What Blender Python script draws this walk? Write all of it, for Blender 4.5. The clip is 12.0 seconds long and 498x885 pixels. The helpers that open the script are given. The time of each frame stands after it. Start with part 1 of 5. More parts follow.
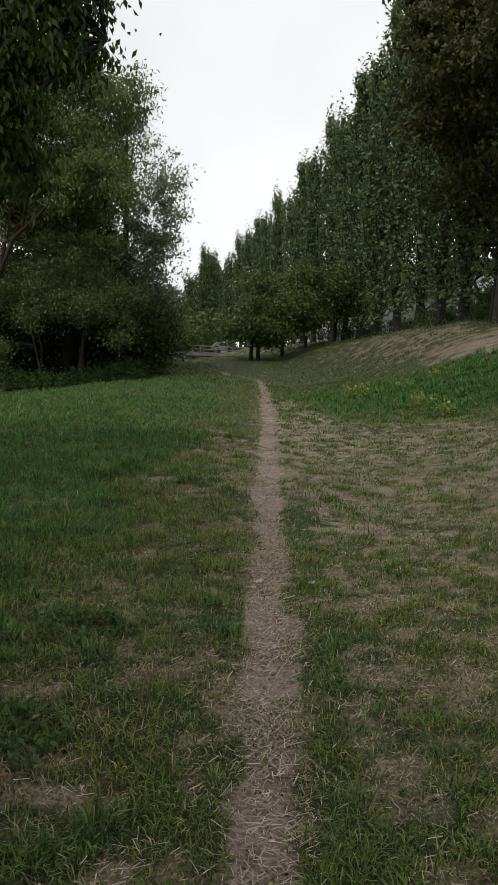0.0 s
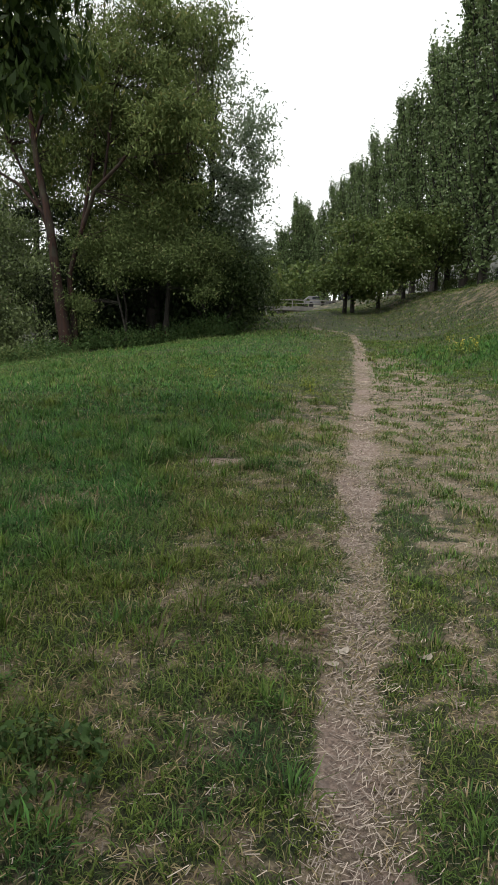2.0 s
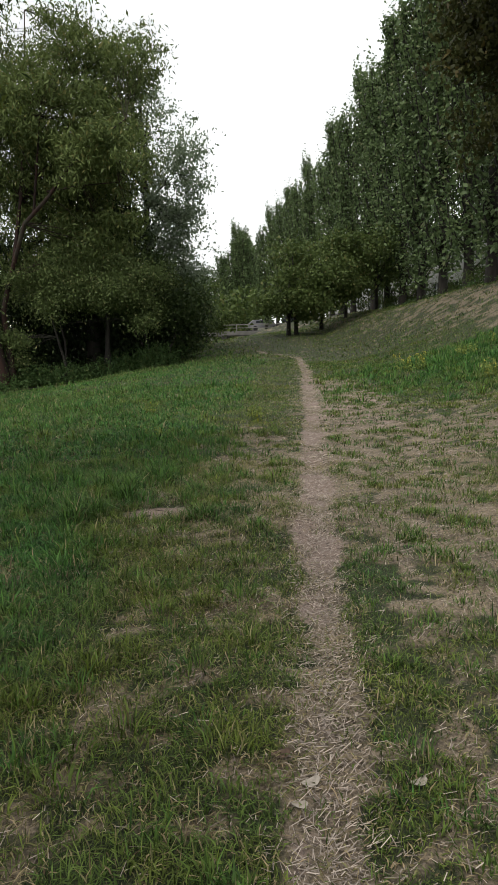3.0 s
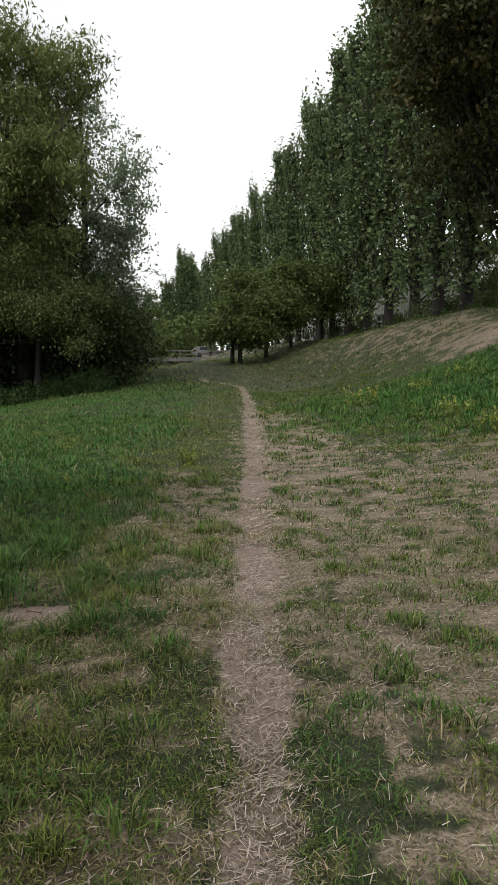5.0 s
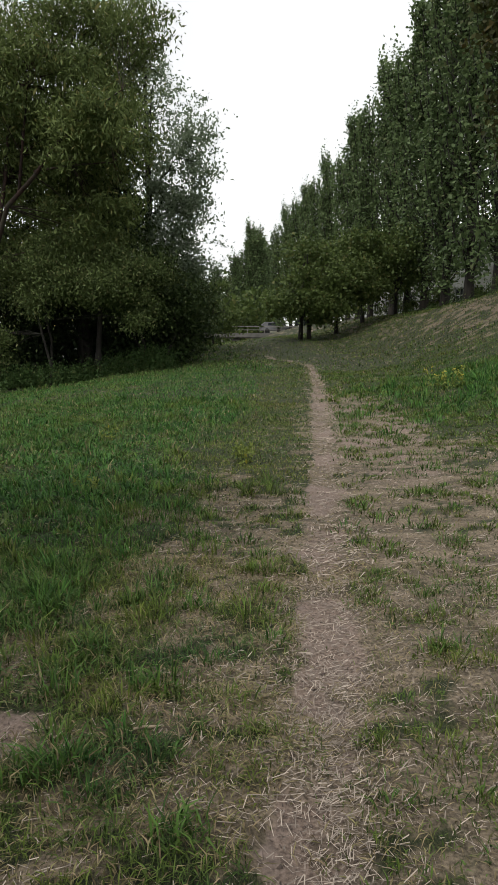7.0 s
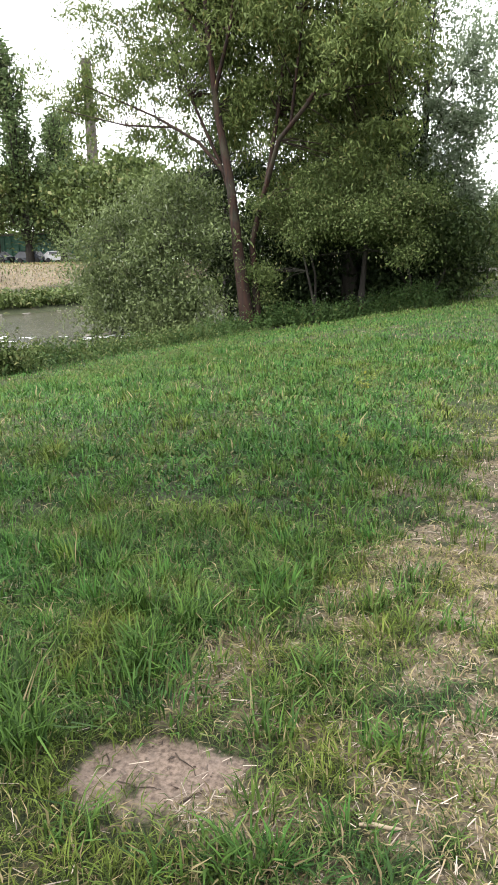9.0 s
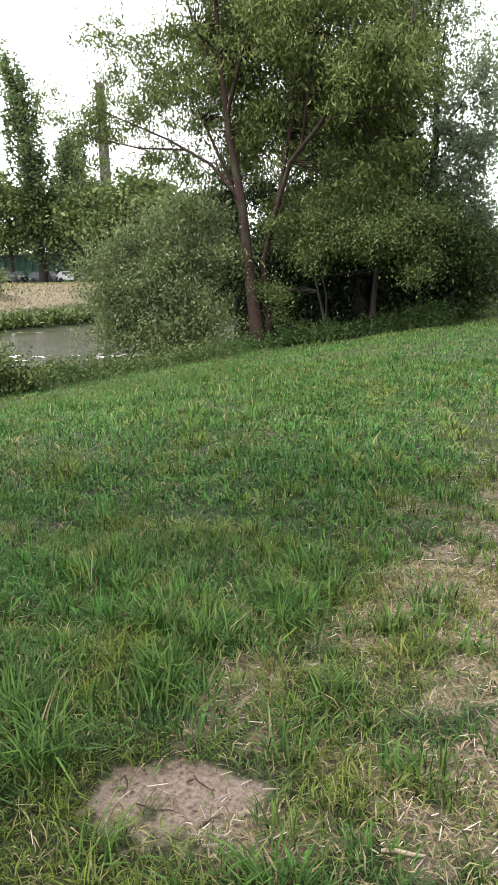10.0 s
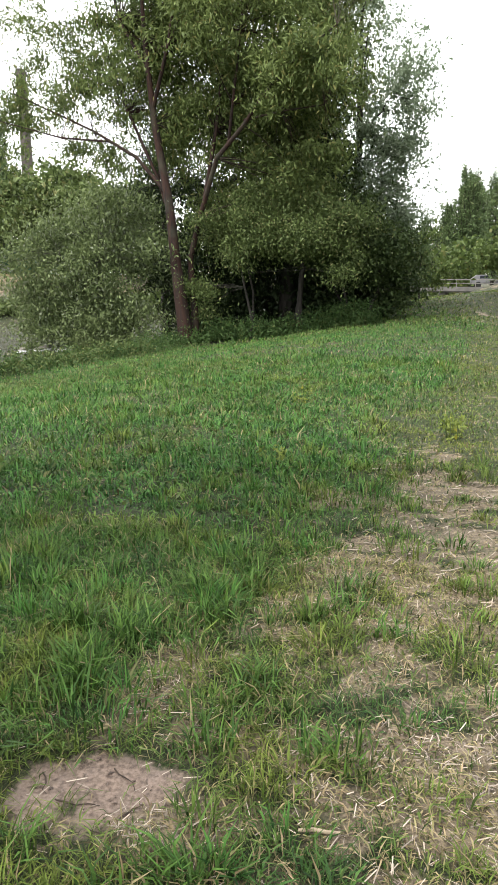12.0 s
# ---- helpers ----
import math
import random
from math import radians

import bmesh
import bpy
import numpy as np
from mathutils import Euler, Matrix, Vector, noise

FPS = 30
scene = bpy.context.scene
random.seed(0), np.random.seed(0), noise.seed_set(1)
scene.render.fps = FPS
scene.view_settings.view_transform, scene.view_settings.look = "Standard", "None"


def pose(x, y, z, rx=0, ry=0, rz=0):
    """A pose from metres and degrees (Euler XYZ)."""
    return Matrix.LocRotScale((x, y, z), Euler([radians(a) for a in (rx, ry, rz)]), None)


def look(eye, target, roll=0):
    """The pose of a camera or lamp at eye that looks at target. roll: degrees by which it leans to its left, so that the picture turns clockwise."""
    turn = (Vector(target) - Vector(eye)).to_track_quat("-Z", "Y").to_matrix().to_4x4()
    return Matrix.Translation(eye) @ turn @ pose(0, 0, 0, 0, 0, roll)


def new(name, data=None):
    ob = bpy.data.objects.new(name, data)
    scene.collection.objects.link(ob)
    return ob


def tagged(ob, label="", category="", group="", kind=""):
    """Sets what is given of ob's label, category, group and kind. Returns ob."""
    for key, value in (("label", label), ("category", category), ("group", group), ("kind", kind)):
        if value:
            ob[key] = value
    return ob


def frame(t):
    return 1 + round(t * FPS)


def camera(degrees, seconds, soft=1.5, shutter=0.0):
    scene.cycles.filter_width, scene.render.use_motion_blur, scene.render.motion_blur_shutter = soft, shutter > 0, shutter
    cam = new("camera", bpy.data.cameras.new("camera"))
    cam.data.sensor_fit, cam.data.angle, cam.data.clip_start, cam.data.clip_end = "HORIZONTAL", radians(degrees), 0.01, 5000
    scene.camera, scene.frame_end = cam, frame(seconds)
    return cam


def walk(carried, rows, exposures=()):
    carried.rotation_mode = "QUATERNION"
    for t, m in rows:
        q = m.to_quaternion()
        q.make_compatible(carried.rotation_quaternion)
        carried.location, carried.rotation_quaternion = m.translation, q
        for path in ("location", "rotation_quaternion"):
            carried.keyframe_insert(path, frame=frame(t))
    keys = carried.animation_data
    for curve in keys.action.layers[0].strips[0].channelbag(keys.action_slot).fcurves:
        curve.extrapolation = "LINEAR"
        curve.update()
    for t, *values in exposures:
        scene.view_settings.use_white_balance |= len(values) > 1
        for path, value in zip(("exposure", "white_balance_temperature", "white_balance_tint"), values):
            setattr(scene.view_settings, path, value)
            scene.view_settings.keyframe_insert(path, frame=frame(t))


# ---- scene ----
# ---- camera ----
cam = camera(39.52, 12.0, soft=1.5)


def eye_pose(x, y, z, yaw, pitch, roll):
    """yaw turns to the left, pitch up, in degrees."""
    a, b = radians(yaw), radians(pitch)
    way = Vector((-math.sin(a) * math.cos(b), math.cos(a) * math.cos(b), math.sin(b)))
    eye = Vector((x, y, z))
    return look(eye, eye + way, roll)


# seconds, place, yaw, pitch, roll
ROWS = [
    (0.0, 0.000, 0.000, 1.545, -0.97, -7.87, 2.76),
    (0.5, 0.049, 0.466, 1.551, 3.95, -10.01, 2.06),
    (1.0, 0.058, 0.960, 1.469, 6.03, -10.94, 1.61),
    (1.2, 0.046, 1.150, 1.482, 6.47, -9.42, 0.94),
    (1.5, 0.098, 1.490, 1.496, 5.49, -13.22, -1.94),
    (2.0, 0.079, 1.677, 1.479, 6.72, -11.79, 1.47),
    (2.5, 0.061, 2.028, 1.494, 4.29, -9.99, -0.47),
    (3.0, 0.105, 2.373, 1.498, 2.78, -9.75, -1.53),
    (3.5, 0.076, 2.685, 1.513, 0.06, -10.72, -1.65),
    (3.7, 0.151, 2.812, 1.524, -1.72, -11.04, -1.23),
    (5.3, 0.194, 4.250, 1.492, -2.42, -7.25, 0.75),
    (5.5, 0.167, 4.389, 1.496, -3.22, -10.36, 1.70),
    (6.0, 0.205, 4.802, 1.479, 4.44, -10.29, 1.31),
    (6.5, 0.240, 5.207, 1.442, 8.68, -8.86, -0.79),
    (7.0, 0.233, 5.524, 1.493, 3.62, -9.59, 0.16),
    (7.2, 0.219, 5.605, 1.503, 9.42, -8.61, 0.56),
    (8.8, 0.132, 6.265, 1.538, 21.46, -12.50, 0.22),
    (9.0, 0.068, 6.324, 1.483, 25.21, -14.54, -1.08),
    (9.5, 0.051, 6.305, 1.492, 27.69, -14.28, -2.24),
    (10.0, 0.044, 6.305, 1.491, 26.04, -13.00, -1.15),
    (10.5, 0.055, 6.299, 1.486, 24.13, -11.45, -1.27),
    (11.0, 0.058, 6.299, 1.486, 23.74, -11.40, -0.69),
    (11.5, 0.068, 6.300, 1.481, 20.50, -12.59, 0.27),
    (12.0, 0.077, 6.295, 1.479, 19.96, -13.32, 0.05),
]
walk(cam, [(row[0], eye_pose(*row[1:])) for row in ROWS],
     exposures=[(0.0, -0.88), (0.5, -0.8), (1.0, -0.26), (1.5, -0.44), (2.0, -0.36), (2.5, -0.3), (3.0, -0.54), (3.7, -0.56), (5.3, -0.62), (6.5, -0.62), (7.2, -0.73), (8.8, 0.84), (9.5, 0.74), (12.0, 0.67)])

# ---- world and sun: bright, thinly overcast ----
SUN_UP, SUN_TURN = radians(58), radians(215)
world = bpy.data.worlds.new("overcast_sky")
scene.world = world
world.use_nodes = True
wt = world.node_tree
wt.nodes.clear()
sky = wt.nodes.new("ShaderNodeTexSky")
sky.sky_type, sky.sun_disc = "NISHITA", False
sky.sun_elevation, sky.sun_rotation = SUN_UP, SUN_TURN
sky.air_density, sky.dust_density, sky.ozone_density = 1.0, 4.0, 1.0
dim = wt.nodes.new("ShaderNodeVectorMath")
dim.operation = "SCALE"
dim.inputs["Scale"].default_value = 0.08
cloud_noise = wt.nodes.new("ShaderNodeTexNoise")
cloud_noise.inputs["Scale"].default_value = 2.2
cloud_noise.inputs["Detail"].default_value = 6
cloud_ramp = wt.nodes.new("ShaderNodeMapRange")
cloud_ramp.inputs["From Min"].default_value = 0.3
cloud_ramp.inputs["From Max"].default_value = 0.7
cloud_ramp.inputs["To Min"].default_value = 0.95
cloud_ramp.inputs["To Max"].default_value = 0.72
cloud_mix = wt.nodes.new("ShaderNodeMix")
cloud_mix.data_type = "RGBA"
cloud_mix.inputs["B"].default_value = (1.46, 1.47, 1.48, 1)
out = wt.nodes.new("ShaderNodeOutputWorld")
back = wt.nodes.new("ShaderNodeBackground")
wt.links.new(sky.outputs["Color"], dim.inputs[0])
wt.links.new(cloud_noise.outputs["Fac"], cloud_ramp.inputs["Value"])
wt.links.new(cloud_ramp.outputs["Result"], cloud_mix.inputs["Factor"])
wt.links.new(dim.outputs["Vector"], cloud_mix.inputs["A"])
wt.links.new(cloud_mix.outputs["Result"], back.inputs["Color"])
wt.links.new(back.outputs["Background"], out.inputs["Surface"])
back.inputs["Strength"].default_value = 1.36

sun_data = bpy.data.lights.new("sun", "SUN")
sun_data.energy, sun_data.angle, sun_data.color = 2.4, radians(13), (1.0, 0.96, 0.9)
sun = new("sun", sun_data)
sun.matrix_world = look((math.sin(SUN_TURN) * math.cos(SUN_UP) * 50, math.cos(SUN_TURN) * math.cos(SUN_UP) * 50,
                         math.sin(SUN_UP) * 50), (0, 0, 0))


# ---- materials ----
class Nodes:
    """A small helper to wire up one material."""

    def __init__(self, name, rough=0.8, metal=0.0):
        self.mat = bpy.data.materials.new(name)
        self.mat.use_nodes = True
        self.tree = self.mat.node_tree
        self.bsdf = self.tree.nodes["Principled BSDF"]
        self.out = self.tree.nodes["Material Output"]
        self.bsdf.inputs["Roughness"].default_value = rough
        self.bsdf.inputs["Metallic"].default_value = metal
        self.coord = self.tree.nodes.new("ShaderNodeTexCoord").outputs["Object"]

    def add(self, kind):
        return self.tree.nodes.new(kind)

    def link(self, a, b):
        self.tree.links.new(a, b)

    def noise(self, scale, detail=4, rough=0.6, stretch=None):
        n = self.add("ShaderNodeTexNoise")
        n.inputs["Scale"].default_value = scale
        n.inputs["Detail"].default_value = detail
        n.inputs["Roughness"].default_value = rough
        if stretch:
            m = self.add("ShaderNodeMapping")
            m.inputs["Scale"].default_value = stretch
            self.link(self.coord, m.inputs["Vector"])
            self.link(m.outputs["Vector"], n.inputs["Vector"])
        else:
            self.link(self.coord, n.inputs["Vector"])
        return n.outputs["Fac"]

    def remap(self, value, a, b, c=0.0, d=1.0):
        n = self.add("ShaderNodeMapRange")
        for key, v in (("From Min", a), ("From Max", b), ("To Min", c), ("To Max", d)):
            n.inputs[key].default_value = v
        self.link(value, n.inputs["Value"])
        return n.outputs["Result"]

    def mix(self, fac, a, b, mode="MIX"):
        n = self.add("ShaderNodeMix")
        n.data_type, n.blend_type = "RGBA", mode
        for key, v in (("Factor", fac), ("A", a), ("B", b)):
            if isinstance(v, (float, int)):
                n.inputs[key].default_value = v
            elif isinstance(v, tuple):
                n.inputs[key].default_value = (*v, 1)
            else:
                self.link(v, n.inputs[key])
        return n.outputs["Result"]

    def attribute(self, name):
        n = self.add("ShaderNodeAttribute")
        n.attribute_name = name
        return n.outputs["Fac"]

    def island(self):
        return self.add("ShaderNodeNewGeometry").outputs["Random Per Island"]

    def each(self):
        return self.add("ShaderNodeObjectInfo").outputs["Random"]

    def colour(self, value):
        self.link(value, self.bsdf.inputs["Base Color"])
        return self

    def bump(self, value, strength=0.4, distance=0.02):
        n = self.add("ShaderNodeBump")
        n.inputs["Strength"].default_value = strength
        n.inputs["Distance"].default_value = distance
        self.link(value, n.inputs["Height"])
        self.link(n.outputs["Normal"], self.bsdf.inputs["Normal"])
        return self

    def translucent(self, value, share):
        t = self.add("ShaderNodeBsdfTranslucent")
        self.link(value, t.inputs["Color"])
        m = self.add("ShaderNodeMixShader")
        m.inputs["Fac"].default_value = share
        self.link(self.bsdf.outputs["BSDF"], m.inputs[1])
        self.link(t.outputs["BSDF"], m.inputs[2])
        self.link(m.outputs["Shader"], self.out.inputs["Surface"])
        return self


def leaf_material(name, dark, light, odd, share=0.3, rough=0.55, odd_from=0.93, patch=0.5):
    """Leaves: shade by leaf, broad patches of tint, a few odd-coloured ones."""
    n = Nodes(name, rough)
    tint = n.mix(n.island(), dark, light)
    broad = n.remap(n.noise(patch, 3), 0.35, 0.68)
    tint = n.mix(broad, tint, n.mix(0.5, tint, light))
    one = n.add("ShaderNodeMath")
    one.operation = "GREATER_THAN"
    one.inputs[1].default_value = odd_from
    n.link(n.island(), one.inputs[0])
    tint = n.mix(one.outputs[0], tint, odd)
    n.bsdf.inputs["Specular IOR Level"].default_value = 0.2
    return n.colour(tint).translucent(tint, share).mat


def bark_material(name, dark, light, scale=6.0):
    n = Nodes(name, 0.9)
    ridges = n.noise(scale, 6, 0.7, (1, 1, 0.18))
    stain = n.noise(0.9, 3)
    tint = n.mix(n.remap(ridges, 0.35, 0.7), dark, light)
    tint = n.mix(n.remap(stain, 0.5, 0.75, 0, 0.5), tint, (0.06, 0.075, 0.045))
    return n.colour(tint).bump(ridges, 0.8, 0.04).mat


def plain_material(name, a, b, scale=3.0, rough=0.7, metal=0.0, relief=0.1):
    n = Nodes(name, rough, metal)
    grain = n.noise(scale, 5)
    fine = n.noise(scale * 14, 3)
    tint = n.mix(n.remap(grain, 0.35, 0.7), a, b)
    tint = n.mix(n.remap(fine, 0.4, 0.75, 0, 0.35), tint, tuple(0.6 * c for c in a))
    return n.colour(tint).bump(fine, relief, 0.01).mat


def ground_material():
    """Trodden meadow: bare soil, straw litter and green turf, as the wear on it goes; shade between blades is coloured
    in.
    """
    n = Nodes("meadow_soil", 0.95)
    bare, dry = n.attribute("bare"), n.attribute("dry")
    fine, mid, broad = n.noise(60, 5), n.noise(9, 5), n.noise(0.7, 4)
    rows = n.noise(3.0, 4, 0.6, (0.5, 2.4, 1))
    # turf base kept near black: shade between the blades, put into the colour
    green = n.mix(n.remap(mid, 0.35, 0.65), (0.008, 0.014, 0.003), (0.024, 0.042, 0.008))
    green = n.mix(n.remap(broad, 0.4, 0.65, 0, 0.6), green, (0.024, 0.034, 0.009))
    # high noise gives pale thatch, low noise paints dark shade gaps
    thatch_and_gap_shade = n.noise(170, 4, 0.7, (1.0, 0.45, 1))
    green = n.mix(n.remap(thatch_and_gap_shade, 0.5, 0.62, 0, 0.8), green, (0.085, 0.078, 0.034))
    green = n.mix(n.remap(thatch_and_gap_shade, 0.46, 0.36, 0, 0.85), green, (0.005, 0.008, 0.002))
    straw = n.mix(n.remap(fine, 0.35, 0.65), (0.085, 0.066, 0.044), (0.33, 0.26, 0.18))
    straw = n.mix(n.remap(rows, 0.4, 0.62, 0, 0.6), straw, (0.035, 0.03, 0.016))
    # the same shade gaps painted fainter into the straw
    straw = n.mix(n.remap(thatch_and_gap_shade, 0.45, 0.36, 0, 0.5), straw, (0.028, 0.022, 0.012))
    soil = n.mix(n.remap(fine, 0.36, 0.62), (0.11, 0.078, 0.06), (0.285, 0.213, 0.168))
    soil = n.mix(n.remap(mid, 0.45, 0.7, 0, 0.6), soil, (0.225, 0.178, 0.152))
    edge = n.add("ShaderNodeMath")
    edge.operation = "MULTIPLY_ADD"
    edge.inputs[1].default_value, edge.inputs[2].default_value = 0.9, -0.45
    n.link(n.noise(16, 5), edge.inputs[0])

    def frayed(value, a, b):
        s = n.add("ShaderNodeMath")
        s.operation = "ADD"
        n.link(value, s.inputs[0])
        n.link(edge.outputs[0], s.inputs[1])
        return n.remap(s.outputs[0], a, b)

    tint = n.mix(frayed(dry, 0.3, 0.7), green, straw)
    tint = n.mix(frayed(bare, 0.4, 0.6), tint, soil)
    return n.colour(tint).bump(n.noise(55, 8, 0.75), 0.7, 0.02).mat


def blade_material():
    """Grass: shade by blade, broad and narrow patches of yellower and bluer green, dry blades straw-coloured."""
    n = Nodes("grass_blade", 0.55)
    dry, kind = n.attribute("dry"), n.island()
    green = n.mix(kind, (0.03, 0.044, 0.007), (0.18, 0.23, 0.04))
    broad = n.remap(n.noise(0.45, 3), 0.4, 0.65)
    green = n.mix(broad, green, n.mix(kind, (0.02, 0.045, 0.01), (0.115, 0.2, 0.045)))
    green = n.mix(n.attribute("lush"), green, n.mix(kind, (0.013, 0.046, 0.009), (0.1, 0.245, 0.05)))
    clump = n.noise(2.3, 3)
    green = n.mix(n.remap(clump, 0.52, 0.68, 0, 0.75), green, n.mix(kind, (0.045, 0.055, 0.008), (0.22, 0.26, 0.05)))
    green = n.mix(n.remap(clump, 0.46, 0.32, 0, 0.7), green, n.mix(kind, (0.008, 0.03, 0.01), (0.06, 0.15, 0.04)))
    straw = n.mix(kind, (0.085, 0.058, 0.03), (0.44, 0.335, 0.2))
    tint = n.mix(dry, green, straw)
    n.bsdf.inputs["Specular IOR Level"].default_value = 0.2
    return n.colour(tint).translucent(tint, 0.18).mat


def straw_material():
    n = Nodes("straw", 0.75)
    tint = n.mix(n.island(), (0.15, 0.122, 0.1), (0.52, 0.435, 0.35))
    return n.colour(tint).mat


def water_material():
    n = Nodes("river_water", 0.08)
    ripple = n.noise(2.6, 5, 0.65, (0.6, 1.4, 1))
    murk = n.mix(n.remap(n.noise(0.5, 3), 0.4, 0.6), (0.034, 0.034, 0.018), (0.06, 0.056, 0.032))
    n.bsdf.inputs["IOR"].default_value = 1.33
    return n.colour(murk).bump(ripple, 0.6, 0.14).mat


GROUND, BLADE, STRAW, WATER = ground_material(), blade_material(), straw_material(), water_material()
BARK_RED = bark_material("red_brown_bark", (0.009, 0.0045, 0.003), (0.042, 0.015, 0.0075))
BARK_GREY = bark_material("grey_bark", (0.02, 0.018, 0.014), (0.075, 0.064, 0.05))
BARK_DARK = bark_material("dark_bark", (0.012, 0.01, 0.008), (0.036, 0.03, 0.023))
LEAF_WILLOW = leaf_material("willow_leaf", (0.053, 0.08, 0.024), (0.19, 0.243, 0.077), (0.21, 0.21, 0.07), 0.26)
# dark foliage, pushed near black to stand for shade inside the thicket
LEAF_DARK_SHADE = leaf_material("dark_and_shade_leaf", (0.01, 0.02, 0.007), (0.036, 0.058, 0.019), (0.055, 0.075, 0.026), 0.2)
LEAF_SILVER = leaf_material("silvery_leaf", (0.042, 0.066, 0.024), (0.195, 0.245, 0.1), (0.2, 0.23, 0.15), 0.28, 0.45)
LEAF_ASPEN = leaf_material("aspen_leaf", (0.11, 0.15, 0.085), (0.33, 0.4, 0.27), (0.4, 0.45, 0.34), 0.55, 0.4)
LEAF_POPLAR = leaf_material("poplar_leaf", (0.045, 0.078, 0.03), (0.175, 0.245, 0.1), (0.2, 0.23, 0.11), 0.3, 0.5, 0.94, 0.3)
LEAF_LINDEN = leaf_material("linden_leaf", (0.036, 0.06, 0.016), (0.12, 0.165, 0.046), (0.14, 0.15, 0.05), 0.28)
LEAF_BROWN = leaf_material("brownish_leaf", (0.028, 0.034, 0.011), (0.08, 0.085, 0.025), (0.1, 0.08, 0.025), 0.25)
LEAF_BUSH = leaf_material("shrub_leaf", (0.028, 0.048, 0.013), (0.135, 0.18, 0.057), (0.19, 0.2, 0.08), 0.2)
LEAF_NETTLE = leaf_material("weed_leaf", (0.03, 0.062, 0.02), (0.08, 0.14, 0.04), (0.12, 0.15, 0.05), 0.3)
LEAF_LIGHT = leaf_material("light_weed_leaf", (0.11, 0.15, 0.03), (0.24, 0.29, 0.07), (0.36, 0.34, 0.06), 0.3)
LEAF_WALNUT = leaf_material("walnut_leaf", (0.014, 0.03, 0.007), (0.06, 0.1, 0.022), (0.12, 0.15, 0.03), 0.35)
LEAF_HAZEL = leaf_material("hazel_leaf", (0.018, 0.034, 0.01), (0.068, 0.1, 0.031), (0.1, 0.12, 0.045), 0.18)
FLOWER = plain_material("yellow_flower", (0.6, 0.48, 0.05), (0.7, 0.6, 0.12), 20)
STEM = plain_material("green_stem", (0.07, 0.1, 0.03), (0.1, 0.13, 0.045), 30)
CONCRETE = plain_material("weathered_concrete", (0.13, 0.125, 0.115), (0.2, 0.19, 0.175), 1.5, 0.9, 0, 0.4)
RAIL = plain_material("pale_painted_steel", (0.2, 0.19, 0.175), (0.3, 0.285, 0.265), 4, 0.5)
RENDER_WALL = plain_material("pale_render", (0.62, 0.62, 0.6), (0.74, 0.74, 0.72), 1.2, 0.9)
FRAME_WHITE = plain_material("white_window_frame", (0.7, 0.7, 0.7), (0.8, 0.8, 0.8), 5, 0.5)
GLASS_DARK = plain_material("window_pane", (0.03, 0.035, 0.045), (0.05, 0.055, 0.065), 1, 0.06)
ROOF = plain_material("grey_roof", (0.14, 0.13, 0.125), (0.2, 0.19, 0.18), 2, 0.85)
BRICK_GREY = plain_material("chimney_brick", (0.06, 0.052, 0.045), (0.11, 0.094, 0.08), 1.5, 0.9)
GREEN_SHEET = plain_material("green_sheet_metal", (0.03, 0.13, 0.085), (0.05, 0.17, 0.11), 2, 0.5)
CAR_WHITE = plain_material("white_car_paint", (0.5, 0.5, 0.5), (0.56, 0.56, 0.56), 1, 0.25)
CAR_GREY = plain_material("grey_car_paint", (0.16, 0.16, 0.17), (0.2, 0.2, 0.21), 1, 0.3)
CAR_DARK = plain_material("dark_car_paint", (0.03, 0.035, 0.045), (0.045, 0.05, 0.06), 1, 0.25)
RUBBER = plain_material("black_rubber", (0.015, 0.015, 0.015), (0.025, 0.025, 0.025), 5, 0.85)
STONE = plain_material("river_stone", (0.1, 0.09, 0.075), (0.2, 0.185, 0.16), 4, 0.85, 0, 0.4)
FOAM = plain_material("white_foam", (0.6, 0.62, 0.62), (0.75, 0.76, 0.76), 12, 0.6, 0, 0.5)

# ---- builders ----
rng = np.random.default_rng(7)


def fast_mesh(name, co, faces, material, attrs=None, smooth=False):
    """A mesh from arrays: co (n, 3), faces (m, k) with k corners each."""
    me = bpy.data.meshes.new(name)
    co, faces = np.asarray(co, np.float32), np.asarray(faces, np.int32)
    m, k = faces.shape
    me.vertices.add(len(co))
    me.vertices.foreach_set("co", co.ravel())
    me.loops.add(m * k)
    me.loops.foreach_set("vertex_index", faces.ravel())
    me.polygons.add(m)
    me.polygons.foreach_set("loop_start", np.arange(0, m * k, k, dtype=np.int32))
    for key, values in (attrs or {}).items():
        a = me.attributes.new(key, "FLOAT", "POINT")
        a.data.foreach_set("value", np.asarray(values, np.float32))
    me.update(calc_edges=True)
    me.validate()
    if smooth:
        me.polygons.foreach_set("use_smooth", np.ones(m, bool))
    me.materials.append(material)
    return me


def thing(name, x, y, z, label, category, group="", kind=""):
    """An Empty at the thing's base, which parents its parts."""
    ob = new(name)
    ob.empty_display_size = 0.2
    ob.matrix_world = pose(x, y, z)
    return tagged(ob, label, category, group, kind)


def child(name, me, parent, label=""):
    ob = new(name, me)
    ob.parent = parent
    return tagged(ob, label)


def part(name, bm, material, parent, label=""):
    """Links a bmesh as one mesh object under a thing or a part."""
    me = bpy.data.meshes.new(name)
    bm.to_mesh(me)
    bm.free()
    me.materials.append(material)
    return child(name, me, parent, label)


